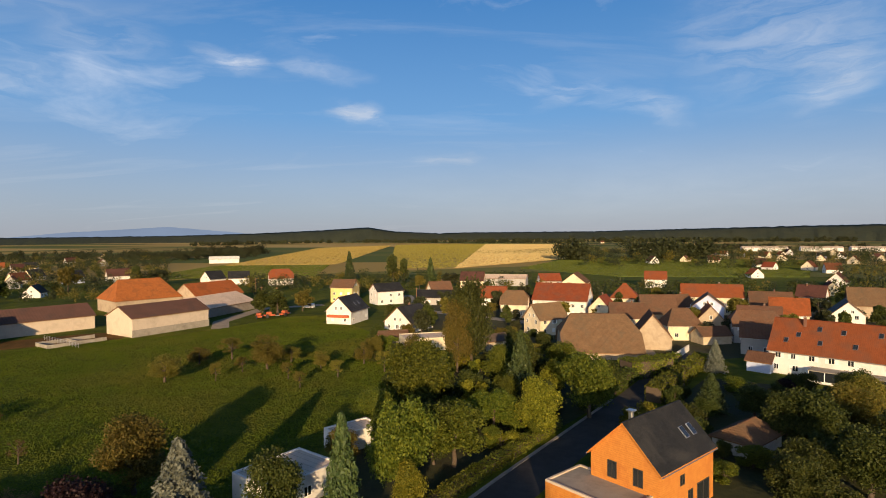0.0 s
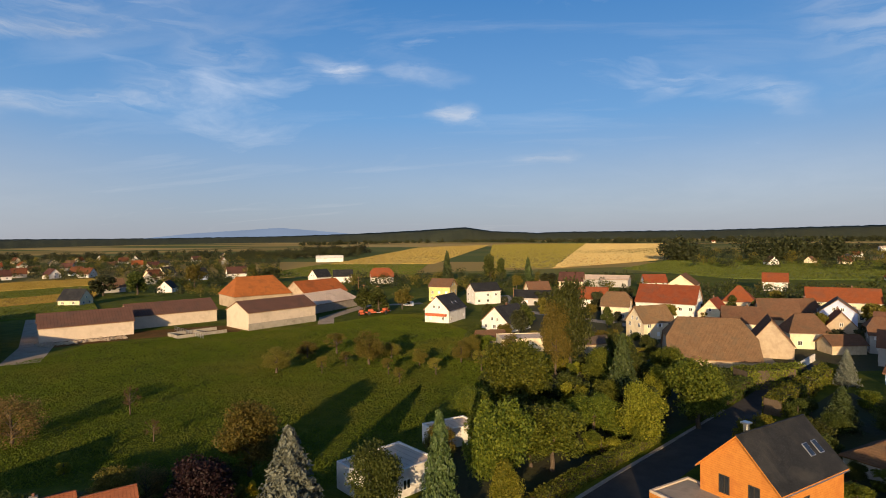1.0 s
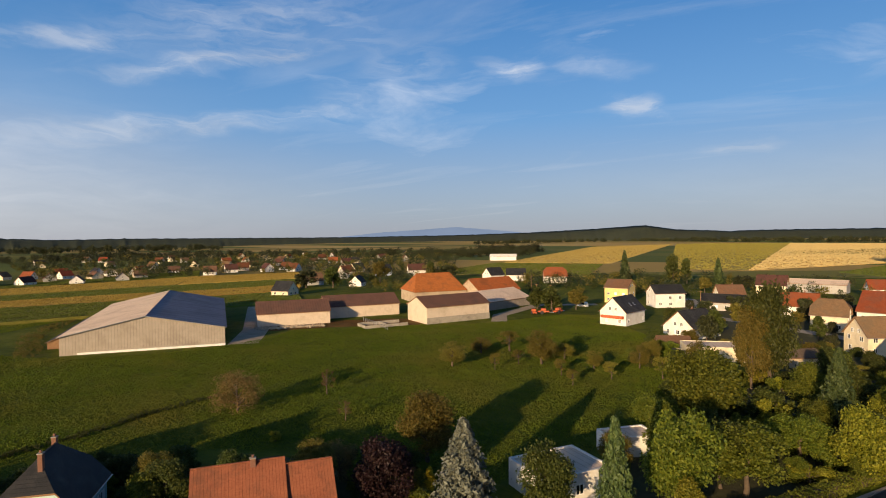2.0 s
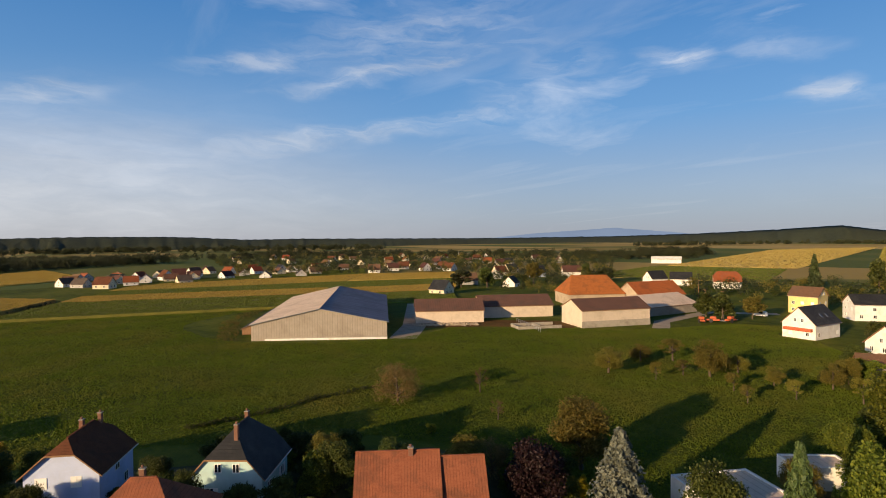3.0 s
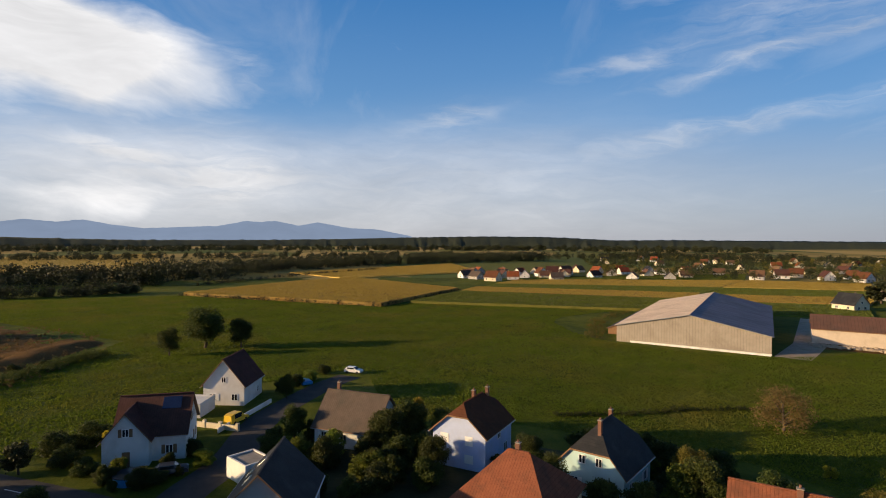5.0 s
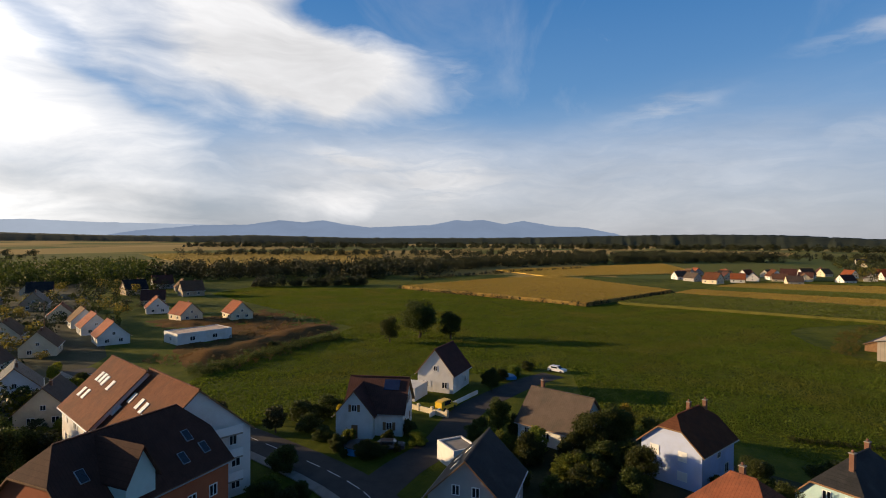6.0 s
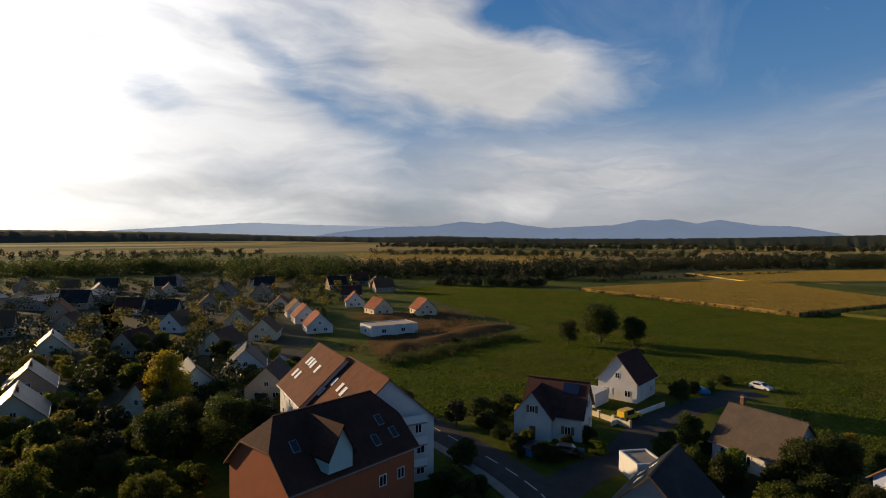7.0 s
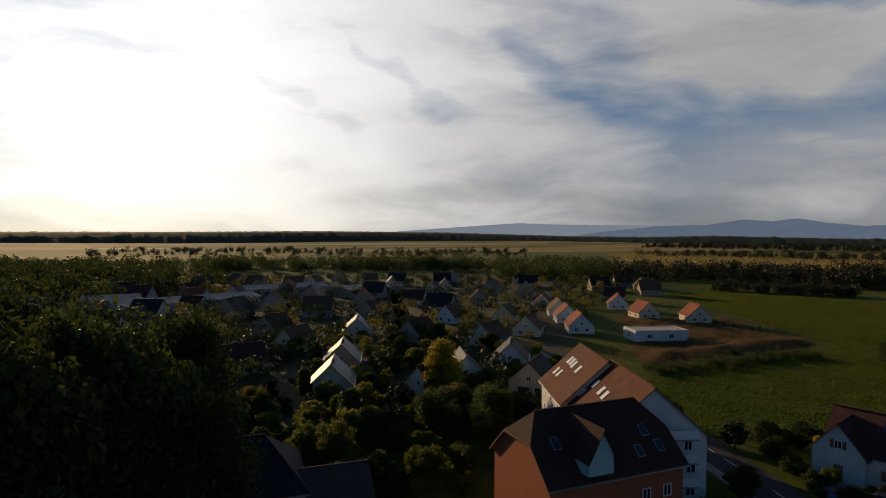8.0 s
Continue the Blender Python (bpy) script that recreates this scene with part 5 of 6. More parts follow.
part("dormer_roof", mesh_of("dormer_roof", [(-2.3, -7.1, 8.5), (0, -7.1, 11.8), (2.3, -7.1, 8.5), (-2.3, 0, 8.5), (0, 0, 11.8), (2.3, 0, 8.5), (-2.3, -7.1, 8.32), (0, -7.1, 11.6), (2.3, -7.1, 8.32), (-2.3, 0, 8.32), (0, 0, 11.6), (2.3, 0, 8.32)],
     [(0, 1, 4, 3), (1, 2, 5, 4), (6, 9, 10, 7), (7, 10, 11, 8), (0, 6, 7, 1), (1, 7, 8, 2), (0, 3, 9, 6), (2, 8, 11, 5)], TILE_UMBER), do)
house("dark-roofed house below the big trees", -19.5, -65, -17, 13, 12, 4.4, 8.8, GREY, TILE_DARK, hx=4.5, skylights=((1, 4.2, 0.35, 0.7, 1.0),))
house("low grey-roofed annexe below the big trees", -28, -60, -17, 8, 9, 2.6, 5.2, GREY, TILE_GREY)

# ---- new estate beyond the apartment houses ----
flat_house("white flat-roofed new house", -159, -103, 149, 17, 9, 3.4, WHITE, SHEET, [("s", -4, 0.9, 1.6, 1.3, ""), ("s", 3, 0.9, 1.6, 1.3, ""), ("w", 0, 0.9, 1.4, 1.2, "")])
# concrete silage pens beside the long barn
pen = thing("silage_pen", "low grey concrete silage pens beside the barn", "pen", pose(-113, 171, 0, 0, 0, 55))
for lo, hi in (((-8, -4, -0.2), (8, -3.7, 1.1)), ((-8, 4, -0.2), (8, 4.3, 1.1)), ((-8.3, -4, -0.2), (-8, 4.3, 1.1)), ((-0.2, -3.7, -0.2), (0.1, 4, 1.1))):
    part("wall_panel", box_mesh("wall_panel", lo, hi, CONCRETE, 0.03), pen)
_far = {}


def far_house(x, y, ang, wall, roof, L=11, W=9.6, ze=3.1, zr=7.9):
    """A village house seen from afar: walls, roof, chimney and a few windows, made once a colour and then copied."""
    key = (wall.name, roof.name, ze)
    if key not in _far:
        ob = house(f"{wall.name.replace(' render', '')}-walled village house with {roof.name.replace(' tiles', '')} tiled roof", x, y, ang, L, W, ze, zr, wall, roof, chimneys=((2, 0.4, 0.7),), seed=3, group="village houses",
                   openings=[("s", -3, 0.9, 1.3, 1.3, "far"), ("s", 2.5, 0.9, 1.3, 1.3, "far"), ("n", 0, 0.9, 1.3, 1.3, "far"), ("e", -2, 0.9, 1.3, 1.3, "far"), ("e", 2, 0.9, 1.3, 1.3, "far"), ("w", 0, 0.9, 1.3, 1.3, "far"), ("e", 0, ze + 0.4, 1.0, 1.1, "far"), ("w", 0, ze + 0.4, 1.0, 1.1, "far")])
        _far[key] = ob
    else:
        ob = copy_thing(_far[key], pose(x, y, 0, 0, 0, ang))
    return ob


rnd = random.Random(11)
ROOFS = [TILE_RED, TILE_BROWN, TILE_DARK, TILE_WINE, TILE_OLD, TILE_RUST]
WALLS = [WHITE, CREAM, WHITE, GREY]
taken = []


def free(x, y, d):
    if all((x - a) ** 2 + (y - b) ** 2 > d * d for a, b in taken):
        taken.append((x, y))
        return True
    return False


ESTATE = [(-145, -157, 35), (-132, -132, 35), (-164, -144, 50), (-150, -126, 50), (-110, -126, 20), (-95, -101, 45), (-77, -97, 60), (-85, -83, 30), (-197, -133, 60), (-205, -116, 50),
          (-175, -158, 50), (-128, -168, 20), (-185, -176, 40), (-213, -157, 40), (-84, -160, 60), (-61, -124, 60), (-50, -106, 60), (-40, -134, 0), (-60, -151, 30), (-97, -145, 20), (-66, -92, 10), (-64, -179, 30)]
for k, (x, y, a) in enumerate(ESTATE):
    taken.append((x, y))
    ob = far_house(x, y, a, [CREAM, CREAM, WHITE, WHITE, CREAM, WHITE, AQUA, CREAM][k % 8] if k < 14 else (CREAM, STONE)[k % 2], [TILE_OLD, TILE_OLD, TILE_RED, TILE_RED, TILE_BROWN, TILE_DARK, TILE_DARK, TILE_GREY, TILE_RED, TILE_RED][k % 10] if k < 14 else TILE_GLAZED if k in (14, 15, 16) else rnd.choice(ROOFS))
    ob.scale = (0.88, 0.88, 0.84)
for k in range(400):
    az, d = radians(rnd.uniform(122, 186)), rnd.uniform(120, 400)
    x, y = -math.sin(az) * d, math.cos(az) * d
    if len(taken) < 84 and not (x < -78 and y > -150) and free(x, y, 21):
        far_house(x, y, rnd.choice((35, 55, 125, 145)) + rnd.uniform(-8, 8), rnd.choice((GREY, STONE, STONE, CREAM)), rnd.choice((TILE_BROWN, TILE_DARK, TILE_WINE, TILE_OLD, TILE_DARK, TILE_RED)))
# ---- far village beyond the hall ----
FAR = [(-435, 126), (-451, 148), (-488, 187), (-506, 205), (-517, 223), (-545, 250), (-529, 262), (-507, 279), (-403, 408), (-407, 439), (-490, 475), (-514, 458), (-297, 393), (-222, 306), (-224, 240), (-430, 388), (-470, 165), (-460, 135), (-477, 563), (-380, 420)]
for x, y in FAR:
    taken.append((x, y))
    far_house(x, y, rnd.uniform(0, 180), rnd.choice((WHITE, CREAM, WHITE)), rnd.choice(ROOFS))
count = 0
for k in range(900):
    az, d = radians(rnd.uniform(30, 63)), rnd.uniform(370, 1000)
    x, y = -math.sin(az) * d, math.cos(az) * d
    if count < 34 and x < -190 - d * 0.1 and (az < radians(42) or d > 540) and free(x, y, 30):
        count += 1
        far_house(x, y, rnd.uniform(0, 180), rnd.choice((WHITE, CREAM, GREY, GREY)), rnd.choice(ROOFS))
for low, high, near, deep, want, apart in ((66.5, 77, 470, 560, 15, 17), (54, 66, 500, 640, 12, 24)):
    count = 0
    for k in range(300):
        az, d = radians(rnd.uniform(low, high)), rnd.uniform(near, deep)
        x, y = -math.sin(az) * d, math.cos(az) * d
        if count < want and free(x, y, apart):
            count += 1
            far_house(x, y, rnd.uniform(0, 180), rnd.choice((WHITE, CREAM, GREY)), rnd.choice((TILE_RED, TILE_OLD, TILE_BROWN, TILE_WINE, TILE_DARK, TILE_GREY))).scale = (0.92, 0.92, 0.8)
# ---- far village to the other side, on the slope ----
count = 0
for x, y in ((553, 1958), (401, 957), (636, 1422), (316, 655), (384, 638), (221, 400), (304, 440), (342, 924), (470, 700), (510, 760)):
    taken.append((x, y))
    far_house(x, y, rnd.uniform(0, 180), rnd.choice((WHITE, CREAM)), rnd.choice(ROOFS))
for k in range(900):
    az, d = radians(rnd.uniform(-60, -17)), rnd.uniform(300, 1000)
    x, y = -math.sin(az) * d, math.cos(az) * d
    if count < 60 and (d > 560 or az < radians(-33)) and free(x, y, 27):
        count += 1
        far_house(x, y, rnd.uniform(0, 180), rnd.choice((WHITE, CREAM, WHITE)), rnd.choice((TILE_RED, TILE_BROWN, TILE_RUST, TILE_WINE)))
for x, y, a, L in ((560, 985, -20, 70), (640, 955, -25, 60), (720, 930, -25, 80), (700, 800, -35, 60)):
    house("long pale industrial hall in the distance", x, y, a, L, 22, 6, 8, WHITE, SHEET, openings=(), name="industrial_hall", category="hall", group="industrial halls")
for x, y, a, L in ((-55, -262, 10, 60), (-110, -300, 0, 50), (-20, -285, -5, 40), (-150, -275, 15, 40)):
    house("long low hall with a pale sheet roof", x, y, a, L, 18, 4, 5.6, GREY, SHEET, openings=(), name="industrial_hall", category="hall", group="industrial halls")

# ---- orchard in the meadow ----
for kind, x, y, h, w in (("apple", -61.8, 123.9, 6.6, 9.2), ("apple", -61.4, 140.7, 4.8, 7), ("apple_b", -55.4, 146.9, 5.8, 7.8), ("apple", -42.6, 135.3, 9, 9.6), ("apple_b", -50.7, 124.5, 4.4, 3.4), ("apple_b", -47.6, 132.5, 3.8, 4.4),
                         ("apple", -38.9, 142.7, 4.6, 6.5), ("apple", -29.7, 135.5, 4.6, 5), ("apple_b", -30.3, 118, 3.8, 3.6), ("bare", -74, 90.8, 5.5, 4.4), ("bare", -60.5, 79.2, 3.8, 3.6), ("bush_yellow", -64.4, 66.2, 2.2, 2.2), ("brown", -82.3, 75.1, 8.6, 10.4)):
    plant(kind, x, y, h, w)
for kind, x, y, h, w in (("apple_b", -24, 127, 4.2, 4.4), ("apple", -20, 140, 6, 6), ("apple_b", -14, 132, 5, 5), ("bush", -24, 150, 3, 4), ("olive", -18, 146, 6, 6), ("apple", -8, 146, 7, 6), ("bush_yellow", -10, 140, 3, 3.4), ("apple_b", -35, 126, 4, 4)):
    plant(kind, x, y, h, w)
# ---- single trees in the far meadow ----
plant("dark", -176.3, -36.9, 12.2, 14.0)
plant("dark", -166.5, -44.1, 7.8, 7.4)
plant("dark", -175.1, -26.7, 9.0, 8.6)
# ---- garden trees below ----
for kind, x, y, h, w in (("olive", -38.7, 69.5, 10, 10.2), ("silver", -26.4, 55.5, 12, 11), ("spruce", -9.9, 53.8, 15, 7), ("maple_b", -5.4, 68.5, 12.5, 10), ("yellowgreen", -4.0, 62.5, 7.5, 6.0), ("purple", -36.3, 54, 9, 9.5), ("gold", -33.4, 60.4, 3.6, 2.4),
                         ("brown", -47, 60, 5.5, 6), ("dark", -13, 49, 8, 7), ("dark", -18.5, 60.5, 9, 7.5), ("olive", -14.5, 78.5, 5, 6), ("maple_b", 1.2, 77, 9.6, 11), ("dark", -1.5, 78, 9, 8), ("bush_yellow", 8.5, 84, 3.4, 6)):
    plant(kind, x, y, h, w)
for kind, x, y, h, w in (("maple_b", -4.9, 99.5, 14, 14.5), ("dark", 6.4, 134, 22, 13), ("olive", 3.2, 131, 17, 9), ("spruce", 14.4, 105.5, 14, 9), ("yellowgreen", 22, 112, 8, 9), ("maple_b", 25.3, 97.5, 12, 12), ("yellowgreen", 15.0, 88.5, 10.5, 10.5), ("bush_yellow", 5.9, 104, 6.4, 6),
                         ("maple_b", 8, 92, 7, 9), ("maple", 12, 120, 9, 10), ("bush_dark", -2, 112, 5, 8), ("dark", 30, 108, 8, 9), ("bush_dark", 10, 99, 5, 7), ("maple", -9, 84, 9, 7), ("bush_dark", 2, 88, 5, 8), ("dark", 17, 128, 10, 9)):
    plant(kind, x, y, h, w)
for kind, x, y, h, w in (("spruce", 47.7, 100.2, 7, 8), ("silver", 62.4, 129, 7.5, 6), ("dark", 54.1, 82, 9, 10.5), ("olive", 62, 85, 9, 10.5), ("dark", 51.3, 84, 8, 7), ("dark", 51, 67, 8.5, 10), ("dark", 46, 70, 6, 8), ("bush", 42, 76, 3.6, 6), ("dark", 60, 72, 9, 9), ("olive", 68, 90, 9, 9),
                         ("purple", 66, 108, 4, 5), ("bush", 58, 112, 4, 6), ("bush_dark", 70, 112, 4, 6), ("dark", 72, 98, 8, 8), ("bush", 36, 72, 3, 5), ("dark", 40, 64, 7, 7)):
    plant(kind, x, y, h, w)
for x0, y0, x1, y1 in ((-9, 54, 2.4, 70.6), (2.4, 70.6, 10.6, 81.9), (10.6, 81.9, 18.8, 93.2)):
    hedge("low clipped green hedge along the street", x0, y0, x1, y1, 1.8, 1.5, leaf_size=0.2)
hedge("tall sunlit clipped hedge", 39.5, 106, 52, 122, 3.2, 3.0)
hedge("tall sunlit clipped hedge", 53, 123.5, 63, 137, 3.0, 2.8)
hedge("dark green clipped garden hedge", 33, 112, 44, 127, 2.6, 2.8, LEAF_DARK)
hedge("thick rounded green clipped hedge", 40, 124, 51, 128, 4.5, 4.0)
hedge("low clipped green garden hedge", 46, 131, 57, 137, 3.0, 2.6)
wallw = tagged(new("garden_wall", box_mesh("garden_wall", (-16, -0.15, -0.2), (16, 0.15, 1.7), WHITE)), "white garden wall behind the hedges", "wall", kind="structure")
wallw.matrix_basis = pose(57, 140, 0, 0, 0, 53)
# ---- trees behind the farm and the village ----
for kind, x, y, h, w in (("far_spruce", -69, 414, 20, 11), ("far_b", -34.6, 386, 20, 15), ("far_b", -27, 392, 17, 11), ("far_spruce", -7.7, 341, 18, 10), ("far", 4, 345, 10, 12), ("far_olive", -14, 333, 9, 8), ("far_b", -68, 230, 11, 14), ("far_b", -76, 236, 10, 13), ("far_olive", -60, 240, 9, 10),
                         ("far", -190, 375, 12, 16), ("far_b", -215, 395, 13, 12), ("far_olive", -220, 330, 16, 14), ("far_b", -230, 290, 14, 18), ("far", -245, 282, 13, 18)):
    plant(kind, x, y, h, w)
spots = {"a": [], "b": [], "c": [], "d": []}
for k in range(5200):  # gardens and lanes: trees strewn through the villages, thick round the houses
    zone = k % 6
    if zone in (0, 1):
        az, d, hs = rnd.uniform(112, 187), rnd.uniform(85, 430), (2.5, 8)
    elif zone in (2, 3):
        az, d, hs = rnd.uniform(26, 66), rnd.uniform(330, 1050), (5, 11)
    elif zone == 4:
        az, d, hs = rnd.uniform(-60, -14), rnd.uniform(270, 1050), (6, 15)
    else:
        az, d, hs = rnd.uniform(-40, 20), rnd.uniform(180, 430), (4, 9)
    a = radians(az)
    x, y = -math.sin(a) * d, math.cos(a) * d
    if zone in (0, 1) and x < -88 and y > -88 - 0.55 * (-x - 88) - 10:
        continue
    if zone in (2, 3) and (x < -240 and y < 0.42 * -x + 40 or az > 38 and d < 520):
        continue
    if zone == 5 and (x < -22 and y < 300 or x > 60 and y > 320):
        continue
    if zone == 4 and d > 330 and d < 560 and az > -34:
        continue
    if not free(x, y, 6.2 if zone < 2 else 9):
        continue
    if zone in (2, 3) and rnd.random() < 0.12:
        continue
    h = rnd.uniform(*hs)
    if zone == 5 and d < 280 or zone < 2 and d < 115:
        plant(rnd.choice(("far", "far_b", "far", "far_bush", "far_olive")), x, y, h, h * rnd.uniform(0.75, 1.25))
    else:
        spots[rnd.choice("abcda")].append((x, y, h))
for key, mat in (("a", FAR_GREEN), ("b", LEAF_DARK), ("c", LEAF_OLIVE), ("d", FAR_GREEN)):
    grove("garden trees among the far village houses", spots[key], mat, 0.75, 200, seed=ord(key))
# garden ground whose colour also carries the shade of houses and trees
field("garden beds and lawns between houses, darkened for shade", [(-60, -85), (-132, -112), (-190, -165), (-330, -300), (-120, -420), (60, -420), (60, -60), (-20, -90)], 0.02, GARDEN, name="garden_ground")
field("garden beds and lawns between houses, darkened for shade", [(-100, 8), (-60, 62), (-20, 62), (-20, 40), (-40, 20), (-60, -4), (-84, -8)], 0.015, GARDEN, name="garden_ground")
field("garden ground under trees, darkened for shade", [(-10, 60), (6, 76), (30, 106), (36, 128), (12, 140), (-12, 118), (-14, 90)], 0.015, GARDEN, name="garden_ground")
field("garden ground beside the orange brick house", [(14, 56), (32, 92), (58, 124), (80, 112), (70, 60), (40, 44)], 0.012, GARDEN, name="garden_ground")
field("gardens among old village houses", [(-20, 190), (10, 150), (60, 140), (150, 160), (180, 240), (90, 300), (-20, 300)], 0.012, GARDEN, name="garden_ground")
# ---- round the houses by the meadow ----
for kind, x, y, h, w in (("dark", -84, 8, 7, 7), ("bush_dark", -79, 9, 5, 6), ("bush", -76, 5, 4, 6), ("gold", -92, 14, 6, 5), ("dark", -88, 12, 7, 7), ("bush_dark", -80, -1, 5, 5), ("bush", -83, -5, 4, 4), ("dark", -92, -6, 6, 5), ("bush_dark", -72, 12, 4, 5),
                         ("bush", -60, 41, 6, 6), ("bush", -56, 45, 5, 6), ("bush_dark", -63, 44, 4, 6), ("dark", -52, 47, 6, 7), ("bush_dark", -66, 24, 4, 5), ("bush", -72, 30, 3, 4), ("dark", -50, 33, 5, 5), ("dark", -64.5, 26.5, 6, 5), ("bush_dark", -60.5, 31, 5, 5), ("bush_dark", -59.5, 35.5, 4.5, 5), ("dark", -72.5, 26, 6, 5.5), ("dark", -78, 41, 4.5, 5), ("dark", -58.5, 42.5, 6.8, 7), ("dark", -54, 48.5, 6.4, 7), ("olive", -63.5, 44.5, 6.0, 6), ("olive", -47, 55, 6.5, 7), ("dark", -75.5, 13.5, 5.5, 5), ("dark", -87, 17.5, 5.5, 5.5),
                         ("bush_dark", -92, -40, 4, 6), ("bush_dark", -96, -36.5, 4, 6), ("bush_dark", -88, -37, 3, 5), ("gold", -93, -33.5, 3.0, 3), ("bush_dark", -84, -33, 2.5, 4), ("bush_dark", -81, -29, 2.2, 4), ("bush_dark", -79, -23, 2.2, 4), ("bush", -85, -18, 2.4, 4),
                         ("bush_dark", -122, -10, 3.6, 4), ("bush_dark", -127, -8, 3, 5), ("bush", -132, -5, 2.6, 5), ("bush_dark", -138, -2, 2.4, 4), ("dark", -117, -9, 5, 4), ("bush_dark", -150, -74, 2.6, 4), ("bush_dark", -156, -70, 2.2, 4)):
    plant(kind, x, y, h, w)
# ---- gardens and tall trees by the apartment houses ----
for kind, x, y, h, w in (("gold", -64.5, -88, 12, 13), ("dark", -58, -66, 9, 9), ("dark", -52, -72, 8, 9), ("dark", -62, -70, 8, 8), ("bush", -45, -66, 5, 6), ("bush_yellow", -38, -88, 5, 8), ("bush_yellow", -44, -92, 4, 8), ("maple_b", -33, -70, 7, 7), ("olive", -42, -76, 6, 7), ("bush", -48, -60, 4, 5),
                         ("bush_dark", -36, -60, 4, 6), ("bush", -52, -80, 4, 6), ("maple_b", -40, -58, 6, 6), ("bush_dark", -60, -28, 3.5, 5), ("bush_dark", -63, -32, 3, 5), ("bush", -56, -27, 3.5, 5), ("bush_dark", -72, -34, 4, 5), ("bush_dark", -28, -72, 5, 7), ("purple", -56, -78, 4, 4)):
    plant(kind, x, y, h, w)
for x, y, h, w in ((-6, -62, 25.5, 20), (-14, -76, 23, 17), (3, -52, 27, 20), (-1, -84, 26, 20), (-19, -86, 20, 15), (12, -66, 26, 20), (-13, -58, 17, 13)):
    plant("dark", x, y, h, w)

# ---- thick garden growth between the houses ----


def clear_of(x, y, r):
    if any((x - a) ** 2 + (y - b) ** 2 < (q * 0.82 + r) ** 2 for a, b, q in PLACES):
        return False
    return all((x - p.x) ** 2 + (y - p.y) ** 2 > (3.6 + r) ** 2 for p in main_line) and all((x - a) ** 2 + (y - b) ** 2 > (3.2 + r) ** 2 for a, b in SIDE)


SIDE = [(-70, -19.5), (-76, -18), (-81, -16), (-86, -14.5), (-92, -13.4), (-98, -12.8), (-104, -12), (-110, -9.8), (-117, -6.6), (-124, -3), (-130, 1)]
grow = random.Random(21)


def thicket(x0, y0, x1, y1, tries, low, high, kinds):
    for k in range(tries):
        x, y, h = grow.uniform(x0, x1), grow.uniform(y0, y1), grow.uniform(low, high)
        w = h * grow.uniform(0.85, 1.4)
        if clear_of(x, y, w * 0.42):
            PLACES.append((x, y, w * 0.42))
            plant(grow.choice(kinds), x, y, h, w)


DARKS = ("bush_dark", "bush_dark", "bush", "bush_dark")
thicket(-100, -42, -74, -20, 46, 1.6, 3.2, DARKS)
thicket(-96, -10, -68, 14, 60, 2.2, 5.0, DARKS)
thicket(-78, 22, -50, 52, 60, 2.2, 5.5, DARKS)
thicket(-52, 44, -22, 64, 44, 2.5, 5.5, ("bush_dark", "bush", "bush_yellow", "bush_dark"))
thicket(-66, -34, -36, -18, 36, 2.0, 4.5, DARKS)
thicket(-62, -100, -24, -54, 90, 2.5, 6.5, ("bush", "bush", "maple_b", "olive", "bush_yellow", "bush_dark"))
thicket(-100, -100, -62, -70, 50, 2.5, 5.5, ("bush", "bush_dark", "olive", "bush_yellow"))
thicket(-118, -150, -50, -88, 110, 3.0, 6.5, ("bush_dark", "bush", "bush_yellow", "olive"))
thicket(-12, 84, 34, 140, 120, 3.0, 7.0, ("bush_dark", "maple_b", "bush", "bush_yellow", "bush_dark"))
thicket(34, 58, 78, 112, 60, 2.5, 6.0, ("bush_dark", "bush_dark", "dark", "bush_dark"))
thicket(-24, 140, 30, 178, 60, 2.2, 5.5, ("bush", "bush_dark", "olive", "apple_b"))

# ---- standing grass and stalks ----


def sward(label, pts, per, w, h, mat, seed, name="meadow_grass", z=0.0, near=0.0):
    """Upright tufts strewn over a piece of land; with near, only as far as they stand clear of the houses."""
    rng = np.random.default_rng(seed)
    P = np.array(pts, float)
    lo, hi = P.min(0), P.max(0)
    q = rng.uniform(lo, hi, (int(per * (hi - lo).prod()), 2))
    inside = np.zeros(len(q), bool)
    for a, b in zip(P, np.roll(P, -1, 0)):
        cross = (a[1] > q[:, 1]) != (b[1] > q[:, 1])
        inside ^= cross & (q[:, 0] < (b[0] - a[0]) * (q[:, 1] - a[1]) / (b[1] - a[1] + 1e-9) + a[0])
    q = q[inside]
    if near:
        for x, y, r in PLACES[:80]:
            q = q[(q[:, 0] - x) ** 2 + (q[:, 1] - y) ** 2 > (r * near) ** 2]
    n = len(q)
    clump = 0.55 + 0.45 * np.sin(q[:, :1] * 0.31 + 1.7 * np.sin(q[:, 1:] * 0.17)) * np.sin(q[:, 1:] * 0.27 + q[:, :1] * 0.05)
    a = rng.uniform(0, math.pi, (n, 1))
    side = np.concatenate([np.cos(a), np.sin(a), np.zeros((n, 1))], 1) * w * rng.uniform(0.3, 0.7, (n, 1))
    foot = np.concatenate([q, np.full((n, 1), z)], 1)
    tip = foot + np.concatenate([rng.normal(size=(n, 2)) * h * 0.35, h * (0.4 + clump) * rng.uniform(0.7, 1.2, (n, 1))], 1)
    v = np.stack([foot - side, foot + side, tip], 1).reshape(-1, 3)
    f = np.arange(3 * n).reshape(-1, 3)
    return tagged(new(name, fast_mesh(name, v, f, mat)), label, "grass", kind="stuff")


